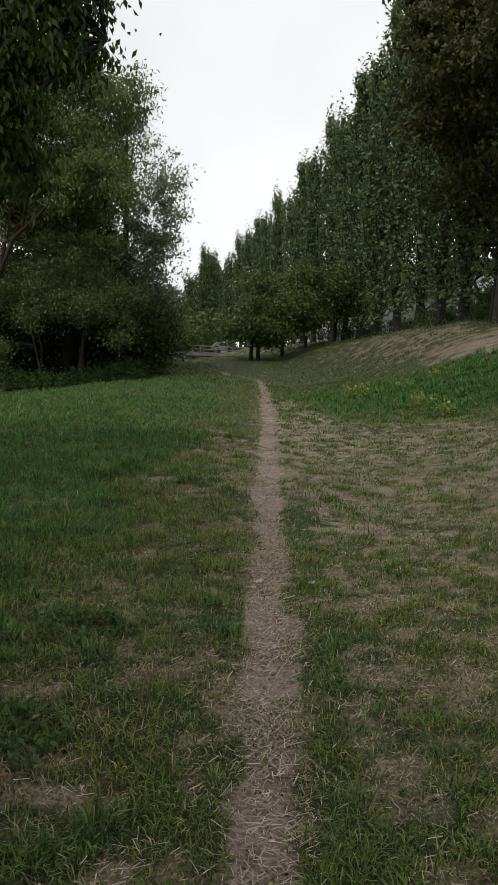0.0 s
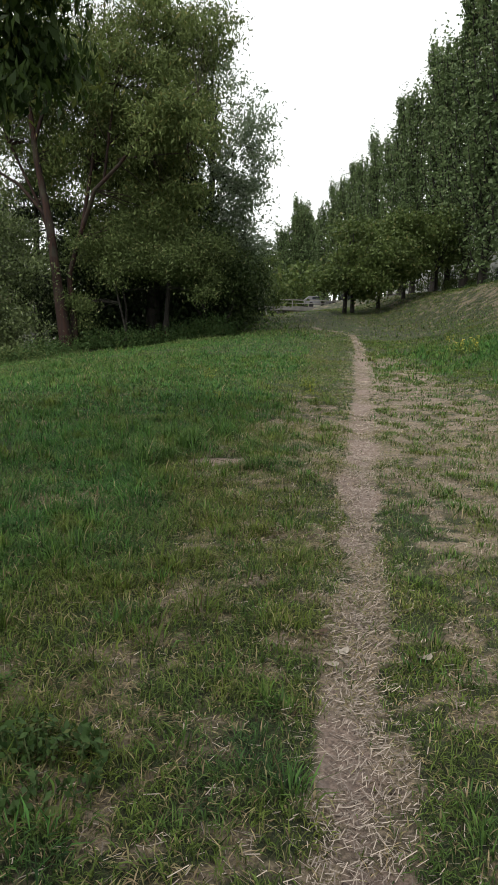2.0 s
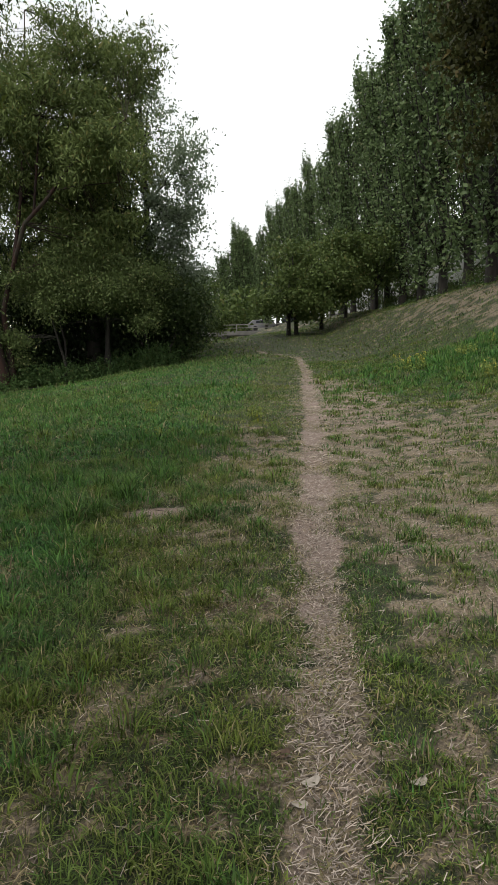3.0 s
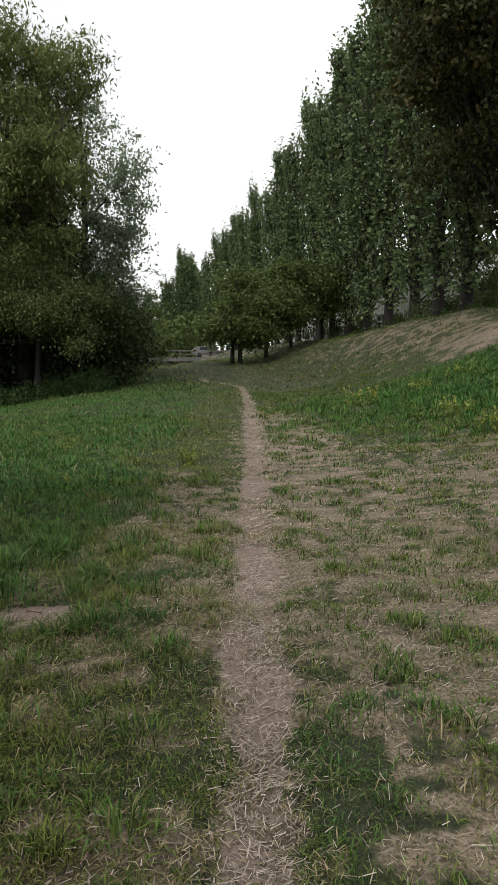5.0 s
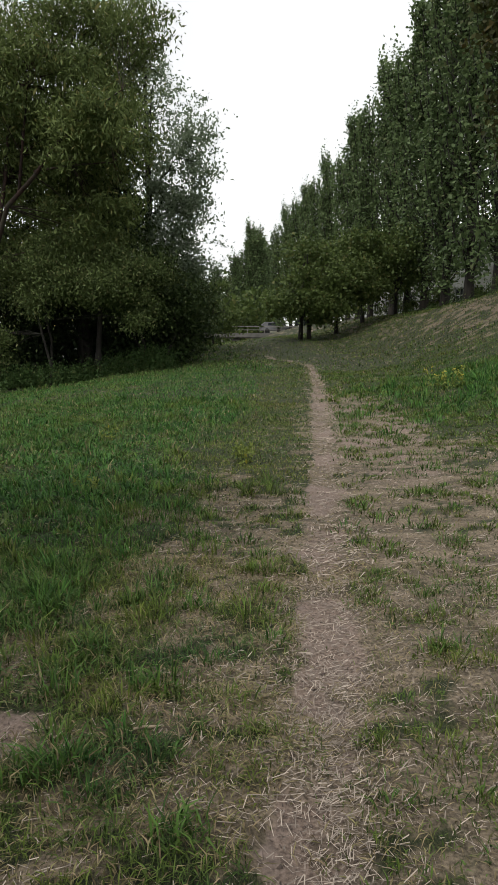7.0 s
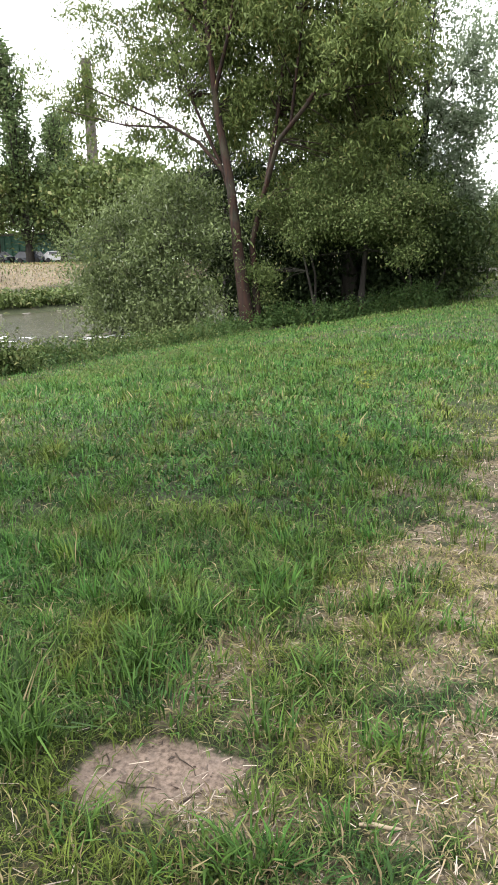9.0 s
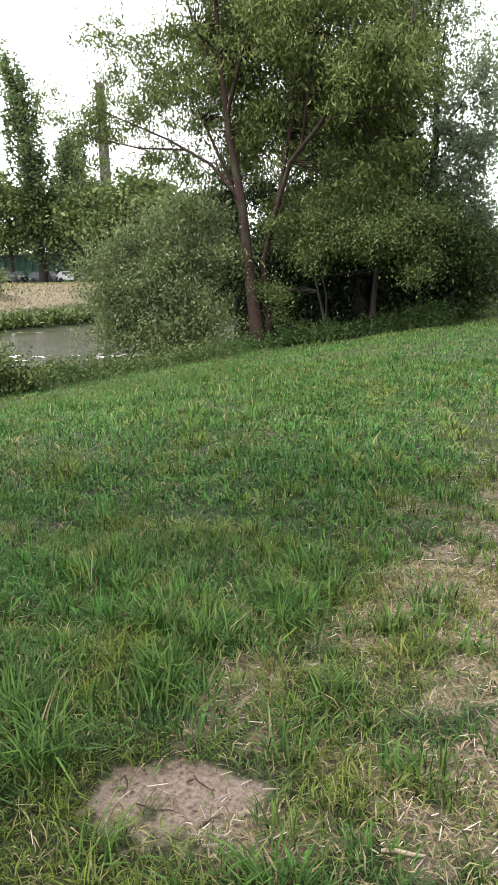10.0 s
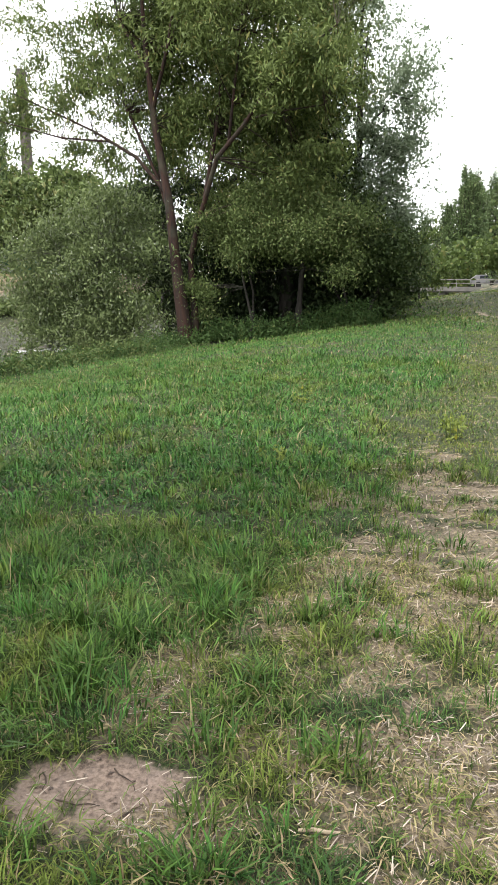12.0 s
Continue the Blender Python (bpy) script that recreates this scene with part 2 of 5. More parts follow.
def box(cx, cy, cz, sx, sy, sz, bevel=0.0, bm=None):
    bm = bm or bmesh.new()
    made = bmesh.ops.create_cube(bm, size=1, matrix=Matrix.Translation((cx, cy, cz)) @ Matrix.Diagonal((sx, sy, sz, 1)))
    if bevel:
        edges = {e for v in made["verts"] for e in v.link_edges}
        bmesh.ops.bevel(bm, geom=list(edges), offset=bevel, segments=2, affect="EDGES")
    return bm


def tubes(paths, sides=7):
    """Tapered tubes along paths; each path is rows of x, y, z, radius."""
    co, faces, at = [], [], 0
    ring = np.linspace(0, 2 * np.pi, sides, endpoint=False)
    for path in paths:
        p = np.asarray(path, float)
        d = np.gradient(p[:, :3], axis=0)
        d /= np.linalg.norm(d, axis=1, keepdims=True) + 1e-9
        ref = np.array([0.0, 0, 1]) if abs(d[0, 2]) < 0.8 else np.array([1.0, 0, 0])
        a = np.cross(d, ref)
        a /= np.linalg.norm(a, axis=1, keepdims=True) + 1e-9
        b = np.cross(d, a)
        r = p[:, 3][:, None, None]
        c = p[:, None, :3] + r * (a[:, None] * np.cos(ring)[None, :, None] + b[:, None] * np.sin(ring)[None, :, None])
        n = len(p)
        co.append(c.reshape(-1, 3))
        i, j = np.meshgrid(np.arange(n - 1), np.arange(sides), indexing="ij")
        k = (j + 1) % sides
        faces.append(np.stack([i * sides + j, i * sides + k, (i + 1) * sides + k, (i + 1) * sides + j], -1).reshape(-1, 4) + at)
        at += n * sides
    return np.concatenate(co), np.concatenate(faces)


def bend(a, b, r0, r1, sag=0.0, wobble=0.05, steps=7):
    """A limb from a to b, arched by sag and a little crooked."""
    a, b = np.asarray(a, float), np.asarray(b, float)
    s = np.linspace(0, 1, steps)[:, None]
    p = a + (b - a) * s
    p[:, 2] += sag * np.sin(np.pi * s[:, 0])
    p[1:-1] += rng.normal(0, wobble, (steps - 2, 3)) * np.linalg.norm(b - a) * 0.4
    return np.concatenate([p, r0 + (r1 - r0) * s ** 0.8], 1)


def unit(v):
    return v / (np.linalg.norm(v, axis=-1, keepdims=True) + 1e-9)


def leaves(centres, size, aspect=0.45, droop=0.3, up=0.4, spread=0.2):
    """A small folded four-cornered leaf at each centre."""
    n = len(centres)
    along = unit(rng.normal(0, 1, (n, 3)) + np.array([0, 0, -droop * 2]))
    normal = unit(rng.normal(0, 1, (n, 3)) + np.array([0, 0, up * 2]))
    side = unit(np.cross(along, normal))
    lift = np.cross(side, along)
    s = (size * np.exp(rng.normal(0, spread, n)))[:, None]
    co = np.stack([centres - along * s * 0.5, centres + side * s * aspect * 0.5 + lift * s * 0.12,
                   centres + along * s * 0.5, centres - side * s * aspect * 0.5 + lift * s * 0.12], 1)
    return co.reshape(-1, 3), np.arange(n * 4).reshape(n, 4)


def lobe_clusters(lobes, shell=0.45, clump=7, loose=0.14):
    """Points for leaf clusters in lobes (x, y, z, rx, ry, rz, count): clumps near the skin, clusters round each clump."""
    rows = []
    for x, y, z, rx, ry, rz, count in lobes:
        clumps = max(3, int(count) // clump)
        d = unit(rng.normal(0, 1, (clumps, 3)))
        r = shell + (1 - shell) * rng.random((clumps, 1)) ** 0.6
        pick = rng.integers(0, clumps, int(count))
        local = (d * r)[pick] + rng.normal(0, loose, (int(count), 3)) * np.array([1, 1, 0.75])
        rows.append(np.array([x, y, z]) + local * np.array([rx, ry, rz]))
    return np.concatenate(rows)


def cluster_leaves(clusters, per, radius, flat=0.6):
    c = np.repeat(clusters, per, axis=0)
    r = np.repeat(radius * np.exp(rng.normal(0, 0.35, len(clusters))), per)[:, None]
    return c + rng.normal(0, 1, c.shape) * r * np.array([1, 1, flat])


def nearest_on(paths, points):
    """For each point the nearest node of the limbs, to hang twigs from."""
    nodes = np.concatenate([np.asarray(p)[len(p) // 3:] for p in paths])
    picks = []
    for q in points:
        d = ((nodes[:, :3] - q) ** 2).sum(1) + np.maximum(0, nodes[:, 2] - q[2]) ** 2
        picks.append(nodes[np.argmin(d)])
    return np.array(picks)


def grow(name, base, label, category, trunks, limbs, lobes, leaf, bark, size=0.14, per=60, radius=0.4, twigs=0.6,
         aspect=0.45, droop=0.3, shell=0.45, group="", crown_label="", sides=9, clump=7, loose=0.14):
    """A tree or shrub: trunks and limbs as tapered tubes, twigs out to the leaf clusters, a crown of single leaves.
    All places are measured from the base."""
    t = thing(name, *base, label, category, group)
    for p in trunks:
        child("trunk", fast_mesh("trunk", *tubes([p], sides), bark, smooth=True), t)
    for p in limbs:
        child("limb", fast_mesh("limb", *tubes([p], 6), bark, smooth=True), t)
    clusters = lobe_clusters(lobes, shell, clump, loose)
    pick = clusters[rng.random(len(clusters)) < twigs]
    if len(pick) and (trunks or limbs):
        roots = nearest_on(list(trunks) + list(limbs), pick)
        paths = [bend(r[:3], q, min(0.03, r[3] * 0.5), 0.006, 0.1, 0.06, 4) for r, q in zip(roots, pick)]
        tagged(child("twig_work", fast_mesh("twig_work", *tubes(paths, 3), bark), t), kind="stuff")
    co, faces = leaves(cluster_leaves(clusters, per, radius), size, aspect, droop)
    child("crown", fast_mesh("crown", co, faces, leaf), t, crown_label)
    return t


# ---- terrain ----
def value_noise(x, y, scale, seed=0):
    """Smooth noise between 0 and 1."""
    x, y = np.asarray(x, float) * scale, np.asarray(y, float) * scale
    i, j = np.floor(x).astype(np.int64), np.floor(y).astype(np.int64)
    u, v = x - i, y - j
    u, v = u * u * (3 - 2 * u), v * v * (3 - 2 * v)

    def corner(a, b):
        h = (a * 374761393 + b * 668265263 + seed * 974634777) & 0xFFFFFFFF
        h = ((h ^ (h >> 13)) * 1274126177) & 0xFFFFFFFF
        return ((h ^ (h >> 16)) & 0xFFFF) / 65535.0

    return ((corner(i, j) * (1 - u) + corner(i + 1, j) * u) * (1 - v)
            + (corner(i, j + 1) * (1 - u) + corner(i + 1, j + 1) * u) * v)


def fractal(x, y, scale, seed=0, octaves=3):
    total, weight, sum_w = 0, 1.0, 0
    for o in range(octaves):
        total = total + weight * value_noise(x, y, scale * 2 ** o, seed + o)
        sum_w, weight = sum_w + weight, weight * 0.5
    return total / sum_w


def ease(x, a, b):
    t = np.clip((np.asarray(x, float) - a) / (b - a), 0, 1)
    return t * t * (3 - 2 * t)


def row_x(y):
    """The line on which the poplars stand."""
    y = np.minimum(np.asarray(y, float), 110)
    return 12 - 0.1 * (y - 36) - 0.0022 * (y - 36) ** 2


def bank_x(y):
    """The near edge of the river."""
    return -13.9 + 0.1 * (np.clip(y, -60, 90) - 20)


WATER_Z = -1.35


def height(x, y):
    x, y = np.asarray(x, float), np.asarray(y, float)
    top = np.interp(y, [-40, 10, 34, 40, 50, 62, 95], [1.2, 1.6, 3.3, 2.9, 1.7, 1.45, 0.5])
    away = x - row_x(y)
    foot = np.interp(y, [0, 20, 36, 60], [-12.5, -11.5, -9.5, -9.0])
    bank = top * ease(away, foot, -0.6)
    rise = 0.75 * ease(y, 33, 52)
    u = x - bank_x(y)
    left = np.interp(u, [-60, -34, -27, -21, -19.6, -17.5, -10, -1.5, 0, 0.8, 2.4, 4.8, 7.2, 10, 13],
                     [2.0, 1.7, 0.9, -0.75, -1.3, -2.1, -2.4, -2.0, -1.5, -1.06, -1.0, -0.76, -0.33, -0.05, 0.0])
    rise = rise * ease(u, -2, 6)
    near = np.exp(-((x + 1) / 6) ** 2 - ((y - 8) / 10) ** 2)
    lump = (fractal(x, y, 0.5, 3) - 0.5) * 0.16 * (1 - 0.7 * near) + (fractal(x, y, 3.0, 9) - 0.5) * 0.03 + (value_noise(x, y, 5.0, 15) - 0.5) * 0.045 * near
    groove = -0.03 * np.exp(-((x - path_x(y)) / 0.16) ** 2) * (y < 34)
    return bank + rise + left + lump * ease(np.hypot(x, y), 0, 3) + groove


def path_x(y):
    return np.interp(y, [-5, 0, 3, 5.5, 7.7, 10, 13.6, 18.7, 24, 29.3, 31.5, 33.5, 37, 60],
                     [-0.1, 0.08, 0.2, 0.3, 0.38, 0.48, 0.62, 0.75, 0.88, 0.92, 0.78, 0.3, -0.8, -6])


def spot(x, y, cx, cy, rx, ry, turn=0.0):
    c, s = math.cos(turn), math.sin(turn)
    a, b = (x - cx) * c + (y - cy) * s, -(x - cx) * s + (y - cy) * c
    return np.exp(-((a / rx) ** 2 + (b / ry) ** 2) ** 1.5)


def lush_patch(x, y):
    """The lush green hollow to the right of the path."""
    return spot(x, y, 6.5, 19.2, 3.7, 5.4, 0.12)


def wear(x, y):
    """How bare and how dry the ground is at a place, 0 to 1 each."""
    x, y = np.asarray(x, float), np.asarray(y, float)
    ragged = (fractal(x, y, 6, 21) - 0.5)
    wx, wy = x + 0.34 * (fractal(x, y, 3.1, 131) - 0.5), y + 0.5 * (fractal(x, y, 2.7, 141) - 0.5)
    off = np.abs(x - path_x(y) + 0.16 * (fractal(x, y, 1.3, 5) - 0.5))
    half = np.interp(y, [0, 3, 6, 9, 30, 36], [0.1, 0.12, 0.15, 0.17, 0.15, 0.2])
    path = (1 - ease(off + 0.16 * ragged, half * 0.7, half * 1.25)) * (1 - ease(y, 36, 39))
    dirt_bank = ease(x - row_x(y), -7.6, -4.8) * (1 - ease(x - row_x(y), -2.6, -0.8)) * ease(y, 17, 23) * (1 - ease(y, 44, 52))
    bare = path * np.clip(0.22 + 0.16 * ease(y, 5, 7) + 1.9 * (fractal(x, y, 2.2, 31) - 0.42), 0, 0.9)
    for s in ((-0.95, 7.82, 0.23, 0.26, -0.3), (0.37, 6.95, 0.12, 0.24, 0), (0.45, 9.05, 0.11, 0.3, 0), (0.22, 3.1, 0.1, 0.2, 0)):
        bare = np.maximum(bare, spot(wx + 0.2 * (fractal(x, y, 9, 151) - 0.5), wy + 0.2 * (fractal(x, y, 9, 161) - 0.5), *s))
    worn = ease(x - path_x(y), -0.1, 0.25) * (1 - ease(x - path_x(y), 0.9, 2.2)) * ease(y, 4.5, 9) * (1 - ease(y, 20, 25))
    bare = np.maximum(bare, 2.4 * worn * np.clip(fractal(x * 0.8, y * 1.7, 1.1, 33) - 0.37, 0, 1) * ease(y, 8, 11))
    scuffed = np.maximum(spot(wx, wy, 8.8, 25.0, 3.2, 4.2, -0.3), 0.4 * spot(wx, wy, 8.4, 33.0, 2.4, 8.0, 0.1))
    bare = np.maximum(bare, dirt_bank * scuffed * 0.46)
    side = x - path_x(y)
    share = np.maximum(1.0 * path, 0.46 * np.exp(-((side + 0.1) / 0.5) ** 2) * (1 - ease(y, 27, 32)))
    share = np.maximum(share, 0.8 * worn)
    share = np.maximum(share, np.interp(y, [3, 7, 10], [0.46, 0.68, 0.76]) * ease(side, 0.05, 0.5) * (1 - ease(y, 12, 17)) * (1 - ease(side, 3.5, 6)) * ease(y, -4, -1))
    share = np.maximum(share, np.interp(y, [3, 6.5, 7.5, 9], [0.42, 0.46, 0.6, 0.64]) * (1 - ease(-side, 0.9, 1.9)) * (side < 0) * (1 - ease(y, 11, 14)) * ease(y, -4, -1))
    share = np.maximum(share, 0.38 * (side < 0) * (1 - ease(y, 4.0, 6.5)) * (1 - ease(-side, 3, 5)) * ease(y, -4, -1))
    for s in ((-0.75, 10.8, 0.4, 0.45, 0), (-1.9, 6.3, 0.9, 0.25, 0.1), (-0.25, 11.2, 0.4, 0.7, 0), (-3.4, 9.2, 0.5, 0.25, 0)):
        share = np.maximum(share, 0.66 * spot(wx, wy, *s))
    share = np.maximum(share, 0.95 * spot(wx, wy, -0.98, 8.45, 0.16, 0.5, -0.12))
    share = np.maximum(share, dirt_bank * (0.45 + 0.35 * scuffed))
    share = np.maximum(share, 0.36 * ease(x - row_x(y), -10, -6) * (1 - ease(x - row_x(y), 6, 12)) * ease(y, 20, 28))
    share = np.maximum(share, 0.12 + 0.1 * ease(y, 22, 32))
    far_bank = ease(-(x - bank_x(y)), 22.5, 25)
    share = np.maximum(share, far_bank * 0.95)
    share = share * (1 - 0.75 * lush_patch(x, y))
    grain = np.clip((0.5 * fractal(x * 0.85, y * 1.5, 11.0, 61) + 0.32 * fractal(x * 0.7, y * 1.7, 4.2, 63) + 0.18 * fractal(x, y, 1.4, 65) - 0.3) / 0.4, 0, 1)
    dry = ease(grain, 1.02 - share - 0.26, 1.02 - share + 0.26)
    return np.clip(bare + 0.3 * ragged * (bare > 0.05), 0, 1), np.clip(dry, 0, 1)


def axis(stops):
    """Grid lines from (place, step) stops."""
    out = [stops[0][0]]
    while out[-1] < stops[-1][0]:
        out.append(out[-1] + np.interp(out[-1], [s[0] for s in stops], [s[1] for s in stops]))
    return np.array(out)


gx = axis([(-1500, 220), (-90, 9), (-40, 1.6), (-16, 0.5), (-4, 0.14), (-2, 0.08), (2.5, 0.08), (5, 0.18), (14, 0.5), (40, 3), (120, 12), (1500, 220)])
gy = axis([(-1500, 220), (-40, 8), (-4, 0.4), (1, 0.09), (12, 0.09), (20, 0.22), (40, 0.5), (100, 3), (200, 14), (2500, 300)])
X, Y = np.meshgrid(gx, gy)
Z = height(X, Y)
nx, ny = len(gx), len(gy)
i, j = np.meshgrid(np.arange(ny - 1), np.arange(nx - 1), indexing="ij")
quads = np.stack([i * nx + j, i * nx + j + 1, (i + 1) * nx + j + 1, (i + 1) * nx + j], -1).reshape(-1, 4)
bare_v, dry_v = wear(X, Y)
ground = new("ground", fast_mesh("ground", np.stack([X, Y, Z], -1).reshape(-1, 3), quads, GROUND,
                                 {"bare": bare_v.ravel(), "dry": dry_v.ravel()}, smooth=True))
tagged(ground, "trodden grassy meadow with bare soil path", "ground", kind="structure")


def surface(x, y):
    """Height of the ground sheet itself, between its grid lines."""
    x, y = np.asarray(x, float), np.asarray(y, float)
    a = np.clip(np.searchsorted(gx, x) - 1, 0, nx - 2)
    b = np.clip(np.searchsorted(gy, y) - 1, 0, ny - 2)
    u, v = (x - gx[a]) / (gx[a + 1] - gx[a]), (y - gy[b]) / (gy[b + 1] - gy[b])
    return (Z[b, a] * (1 - u) + Z[b, a + 1] * u) * (1 - v) + (Z[b + 1, a] * (1 - u) + Z[b + 1, a + 1] * u) * v


def on_ground(x, y):
    return float(surface(x, y))


# river: one sheet from bank to bank
wy = np.linspace(-60, 95, 60)
wco = np.concatenate([np.stack([bank_x(wy) + 0.4, wy, np.full(60, WATER_Z)], -1), np.stack([bank_x(wy) - 20.0, wy, np.full(60, WATER_Z)], -1)])
wi = np.arange(59)
river = new("water", fast_mesh("water", wco, np.stack([wi, wi + 1, wi + 61, wi + 60], -1), WATER))
tagged(river, "brown shallow river with ripples between grassy banks", "river", kind="structure")


# ---- grass ----
def blades(x, y, length, width, dry, lean=0.6, kite=False, flat=0.0, turn=None):
    """Arching grass blades rooted on the ground: two quads narrowing to a tip, or one folded kite."""
    n = len(x)
    if turn is None:
        turn = rng.random(n) * 2 * np.pi
    out_d = np.stack([np.cos(turn), np.sin(turn), np.zeros(n)], -1)
    face = turn + np.pi / 2 + rng.normal(0, 0.35, n)
    side = np.stack([np.cos(face), np.sin(face), np.zeros(n)], -1) * (width * 0.5)[:, None]
    root = np.stack([x, y, surface(x, y) - 0.006 + 0.016 * flat], -1)
    a1 = np.minimum(lean * rng.random(n) * 0.75 + flat * 0.9, 1.3)
    a2 = np.minimum(a1 + rng.uniform(0.2, 1.25, n) * lean, 1.85 - 0.4 * flat)
    step = (length * 0.5)[:, None]
    up = np.array([0.0, 0.0, 1.0])
    mid = root + step * (out_d * np.sin(a1)[:, None] + up * np.cos(a1)[:, None])
    tip = mid + step * (out_d * np.sin(a2)[:, None] + up * np.cos(a2)[:, None])
    if kite:
        co = np.stack([root, mid + side, tip, mid - side], 1).reshape(-1, 3)
        return co, np.arange(n * 4).reshape(n, 4), np.repeat(dry, 4)
    rows = [root - side * 0.8, root + side * 0.8, mid - side, mid + side, tip - side * 0.12, tip + side * 0.12]
    co = np.stack(rows, 1).reshape(-1, 3)
    at = np.arange(n)[:, None] * 6
    q = np.concatenate([at + np.array([0, 1, 3, 2]), at + np.array([2, 3, 5, 4])])
    return co, q, np.repeat(dry, 6)


def scatter(x0, x1, y0, y1, count, keep):
    x, y = rng.uniform(x0, x1, count), rng.uniform(y0, y1, count)
    ok = rng.random(count) < keep(x, y)
    return x[ok], y[ok]


def in_sight(x, y):
    """The meadow wedge that is ever seen along the walk."""
    return (y > 1.3) & (x > np.minimum(-1.0 - 0.55 * y, -0.5 - 1.2 * (y - 6.0))) & (x < 1.4 + 0.45 * y) & (x - bank_x(y) > 0.9)


def trodden(x, y):
    """Thin turf on the strip to the right of the path."""
    d = x - path_x(y)
    return ease(d, 0.1, 0.35) * (1 - ease(d, 2.6, 4.5)) * (1 - lush_patch(x, y)) * ease(y, 3.5, 6)


def sward(x, y):
    bare, dry = wear(x, y)
    return in_sight(x, y) * np.clip(1.1 - 1.6 * bare, 0.02, 1) * np.clip(1.05 - 0.4 * dry, 0.2, 1) * (0.5 + 0.8 * fractal(x, y, 1.6, 81)) * (1 - 0.68 * trodden(x, y))


def tall(x, y):
    """Long grass grows to the left of the path and in patches."""
    d = path_x(y) - x
    left = ease(d + 1.1 * (fractal(x, y, 0.9, 91) - 0.5), 1.2, 1.9)
    start = ease(y, 5.0, 7.5)
    patch = lush_patch(x, y)
    lumpy = 0.45 + 0.85 * ease(fractal(x, y, 1.15, 95), 0.36, 0.62)
    return np.clip(np.maximum(left * (0.4 + 0.6 * start) * lumpy, patch) + 0.3 * ease(y, 22, 30), 0, 1)


def grass_patch(name, label, x0, x1, y0, y1, count, low, high, w0, simple=False):
    x, y = scatter(x0, x1, y0, y1, count, sward)
    _, dry = wear(x, y)
    t = tall(x, y)
    tuft = fractal(x, y, 3.2, 101, 2)
    if simple:
        t = t * 0.6
        tuft = 0.5 * tuft + 0.5 * fractal(x, y, 8.0, 107, 2)
    length = (low + (high - low) * t) * (0.3 + 1.3 * tuft) * rng.uniform(0.5, 1.4, len(x)) * (1 - 0.3 * dry)
    trod = np.exp(-((x - path_x(y) - 0.5) / 1.5) ** 2) * (1 - ease(y, 16, 24))
    length = length * (1 - 0.42 * trod)
    width = w0 * rng.uniform(0.6, 1.4, len(x)) * (0.85 + 0.4 * t)
    straw = np.clip((rng.random(len(x)) < 0.03 + 0.1 * (1 - t) + (0.55 + 0.12 * ease(y, 8, 10)) * dry) * rng.uniform(0.45, 1, len(x)), 0, 1)
    co, q, a = blades(x, y, length, width, straw, 1.4, simple, dry * (straw > 0) * rng.random(len(x)) ** 0.4)
    lush = np.clip(t * 1.5 * (1 - 0.6 * ease(y, 24, 34)), 0, 1) if not simple else np.clip(t * 2.2 * (1 - 0.6 * ease(y, 24, 34)), 0, 1)
    ob = new(name, fast_mesh(name, co, q, BLADE, {"dry": a, "lush": np.repeat(lush, len(a) // max(1, len(x)))}))
    return tagged(ob, label, "grass", kind="stuff")


grass_patch("turf", "short trodden turf beside the path", -2.8, 3.2, 1.3, 9.8, 400000, 0.1, 0.115, 0.0052, True)
grass_patch("turf", "short patchy turf on the meadow", -8.5, 6.5, 9.6, 19, 170000, 0.075, 0.1, 0.0115, True)
grass_patch("meadow_grass", "green and straw-coloured grass tufts beside the path", -3.6, 4.2, 1.3, 9.8, 55000, 0.06, 0.15, 0.006)
grass_patch("meadow_grass", "green meadow grass, longer away from the path", -9.5, 6, 9.6, 16.5, 55000, 0.065, 0.13, 0.009)
grass_patch("meadow_grass", "green meadow grass sloping to the river", -14, 10, 16, 30, 165000, 0.08, 0.13, 0.0155, True)
grass_patch("meadow_grass", "far green meadow grass below the trees", -10, 14, 29.5, 60, 85000, 0.12, 0.2, 0.034, True)


def tussocks(label, x0, x1, y0, y1, count, keep, per, tall_m, wide, w0, lush, straw_share):
    """Clumps of grass: blades that lean outward from the middle of each clump, wider across the walk than along it."""
    cx, cy = scatter(x0, x1, y0, y1, count, lambda x, y: in_sight(x, y) * keep(x, y))
    m = len(cx)
    r, h = wide * np.exp(rng.normal(0, 0.35, m)), tall_m * np.exp(rng.normal(0, 0.28, m))
    pick = np.repeat(np.arange(m), per)
    n = len(pick)
    a, o = rng.random(n) * 2 * np.pi, rng.random(n) ** 0.6
    x, y = cx[pick] + np.cos(a) * o * r[pick] * 1.25, cy[pick] + np.sin(a) * o * r[pick] * 0.8
    length = h[pick] * rng.uniform(0.55, 1.25, n) * (1.1 - 0.4 * o)
    straw = (rng.random(n) < straw_share) * rng.uniform(0.4, 0.9, n)
    co, q, d = blades(x, y, length, w0 * rng.uniform(0.6, 1.4, n), straw, 0.5 + 0.75 * o, True, 0.0, a + rng.normal(0, 0.7, n))
    tint = np.repeat(np.clip(lush + rng.normal(0, 0.25, m), 0, 1)[pick], 4)
    ob = new("grass_tussocks", fast_mesh("grass_tussocks", co, q, BLADE, {"dry": d, "lush": tint}))
    return tagged(ob, label, "grass", kind="stuff")


def beside(x, y):
    """The trodden strip to the right of the path, with tussocks standing in dry litter."""
    d = x - path_x(y)
    return ease(d, 0.12, 0.3) * (1 - ease(d, 3.0, 5.5)) * (1 - 0.8 * lush_patch(x, y)) * (0.35 + 0.9 * fractal(x, y, 1.7, 171))


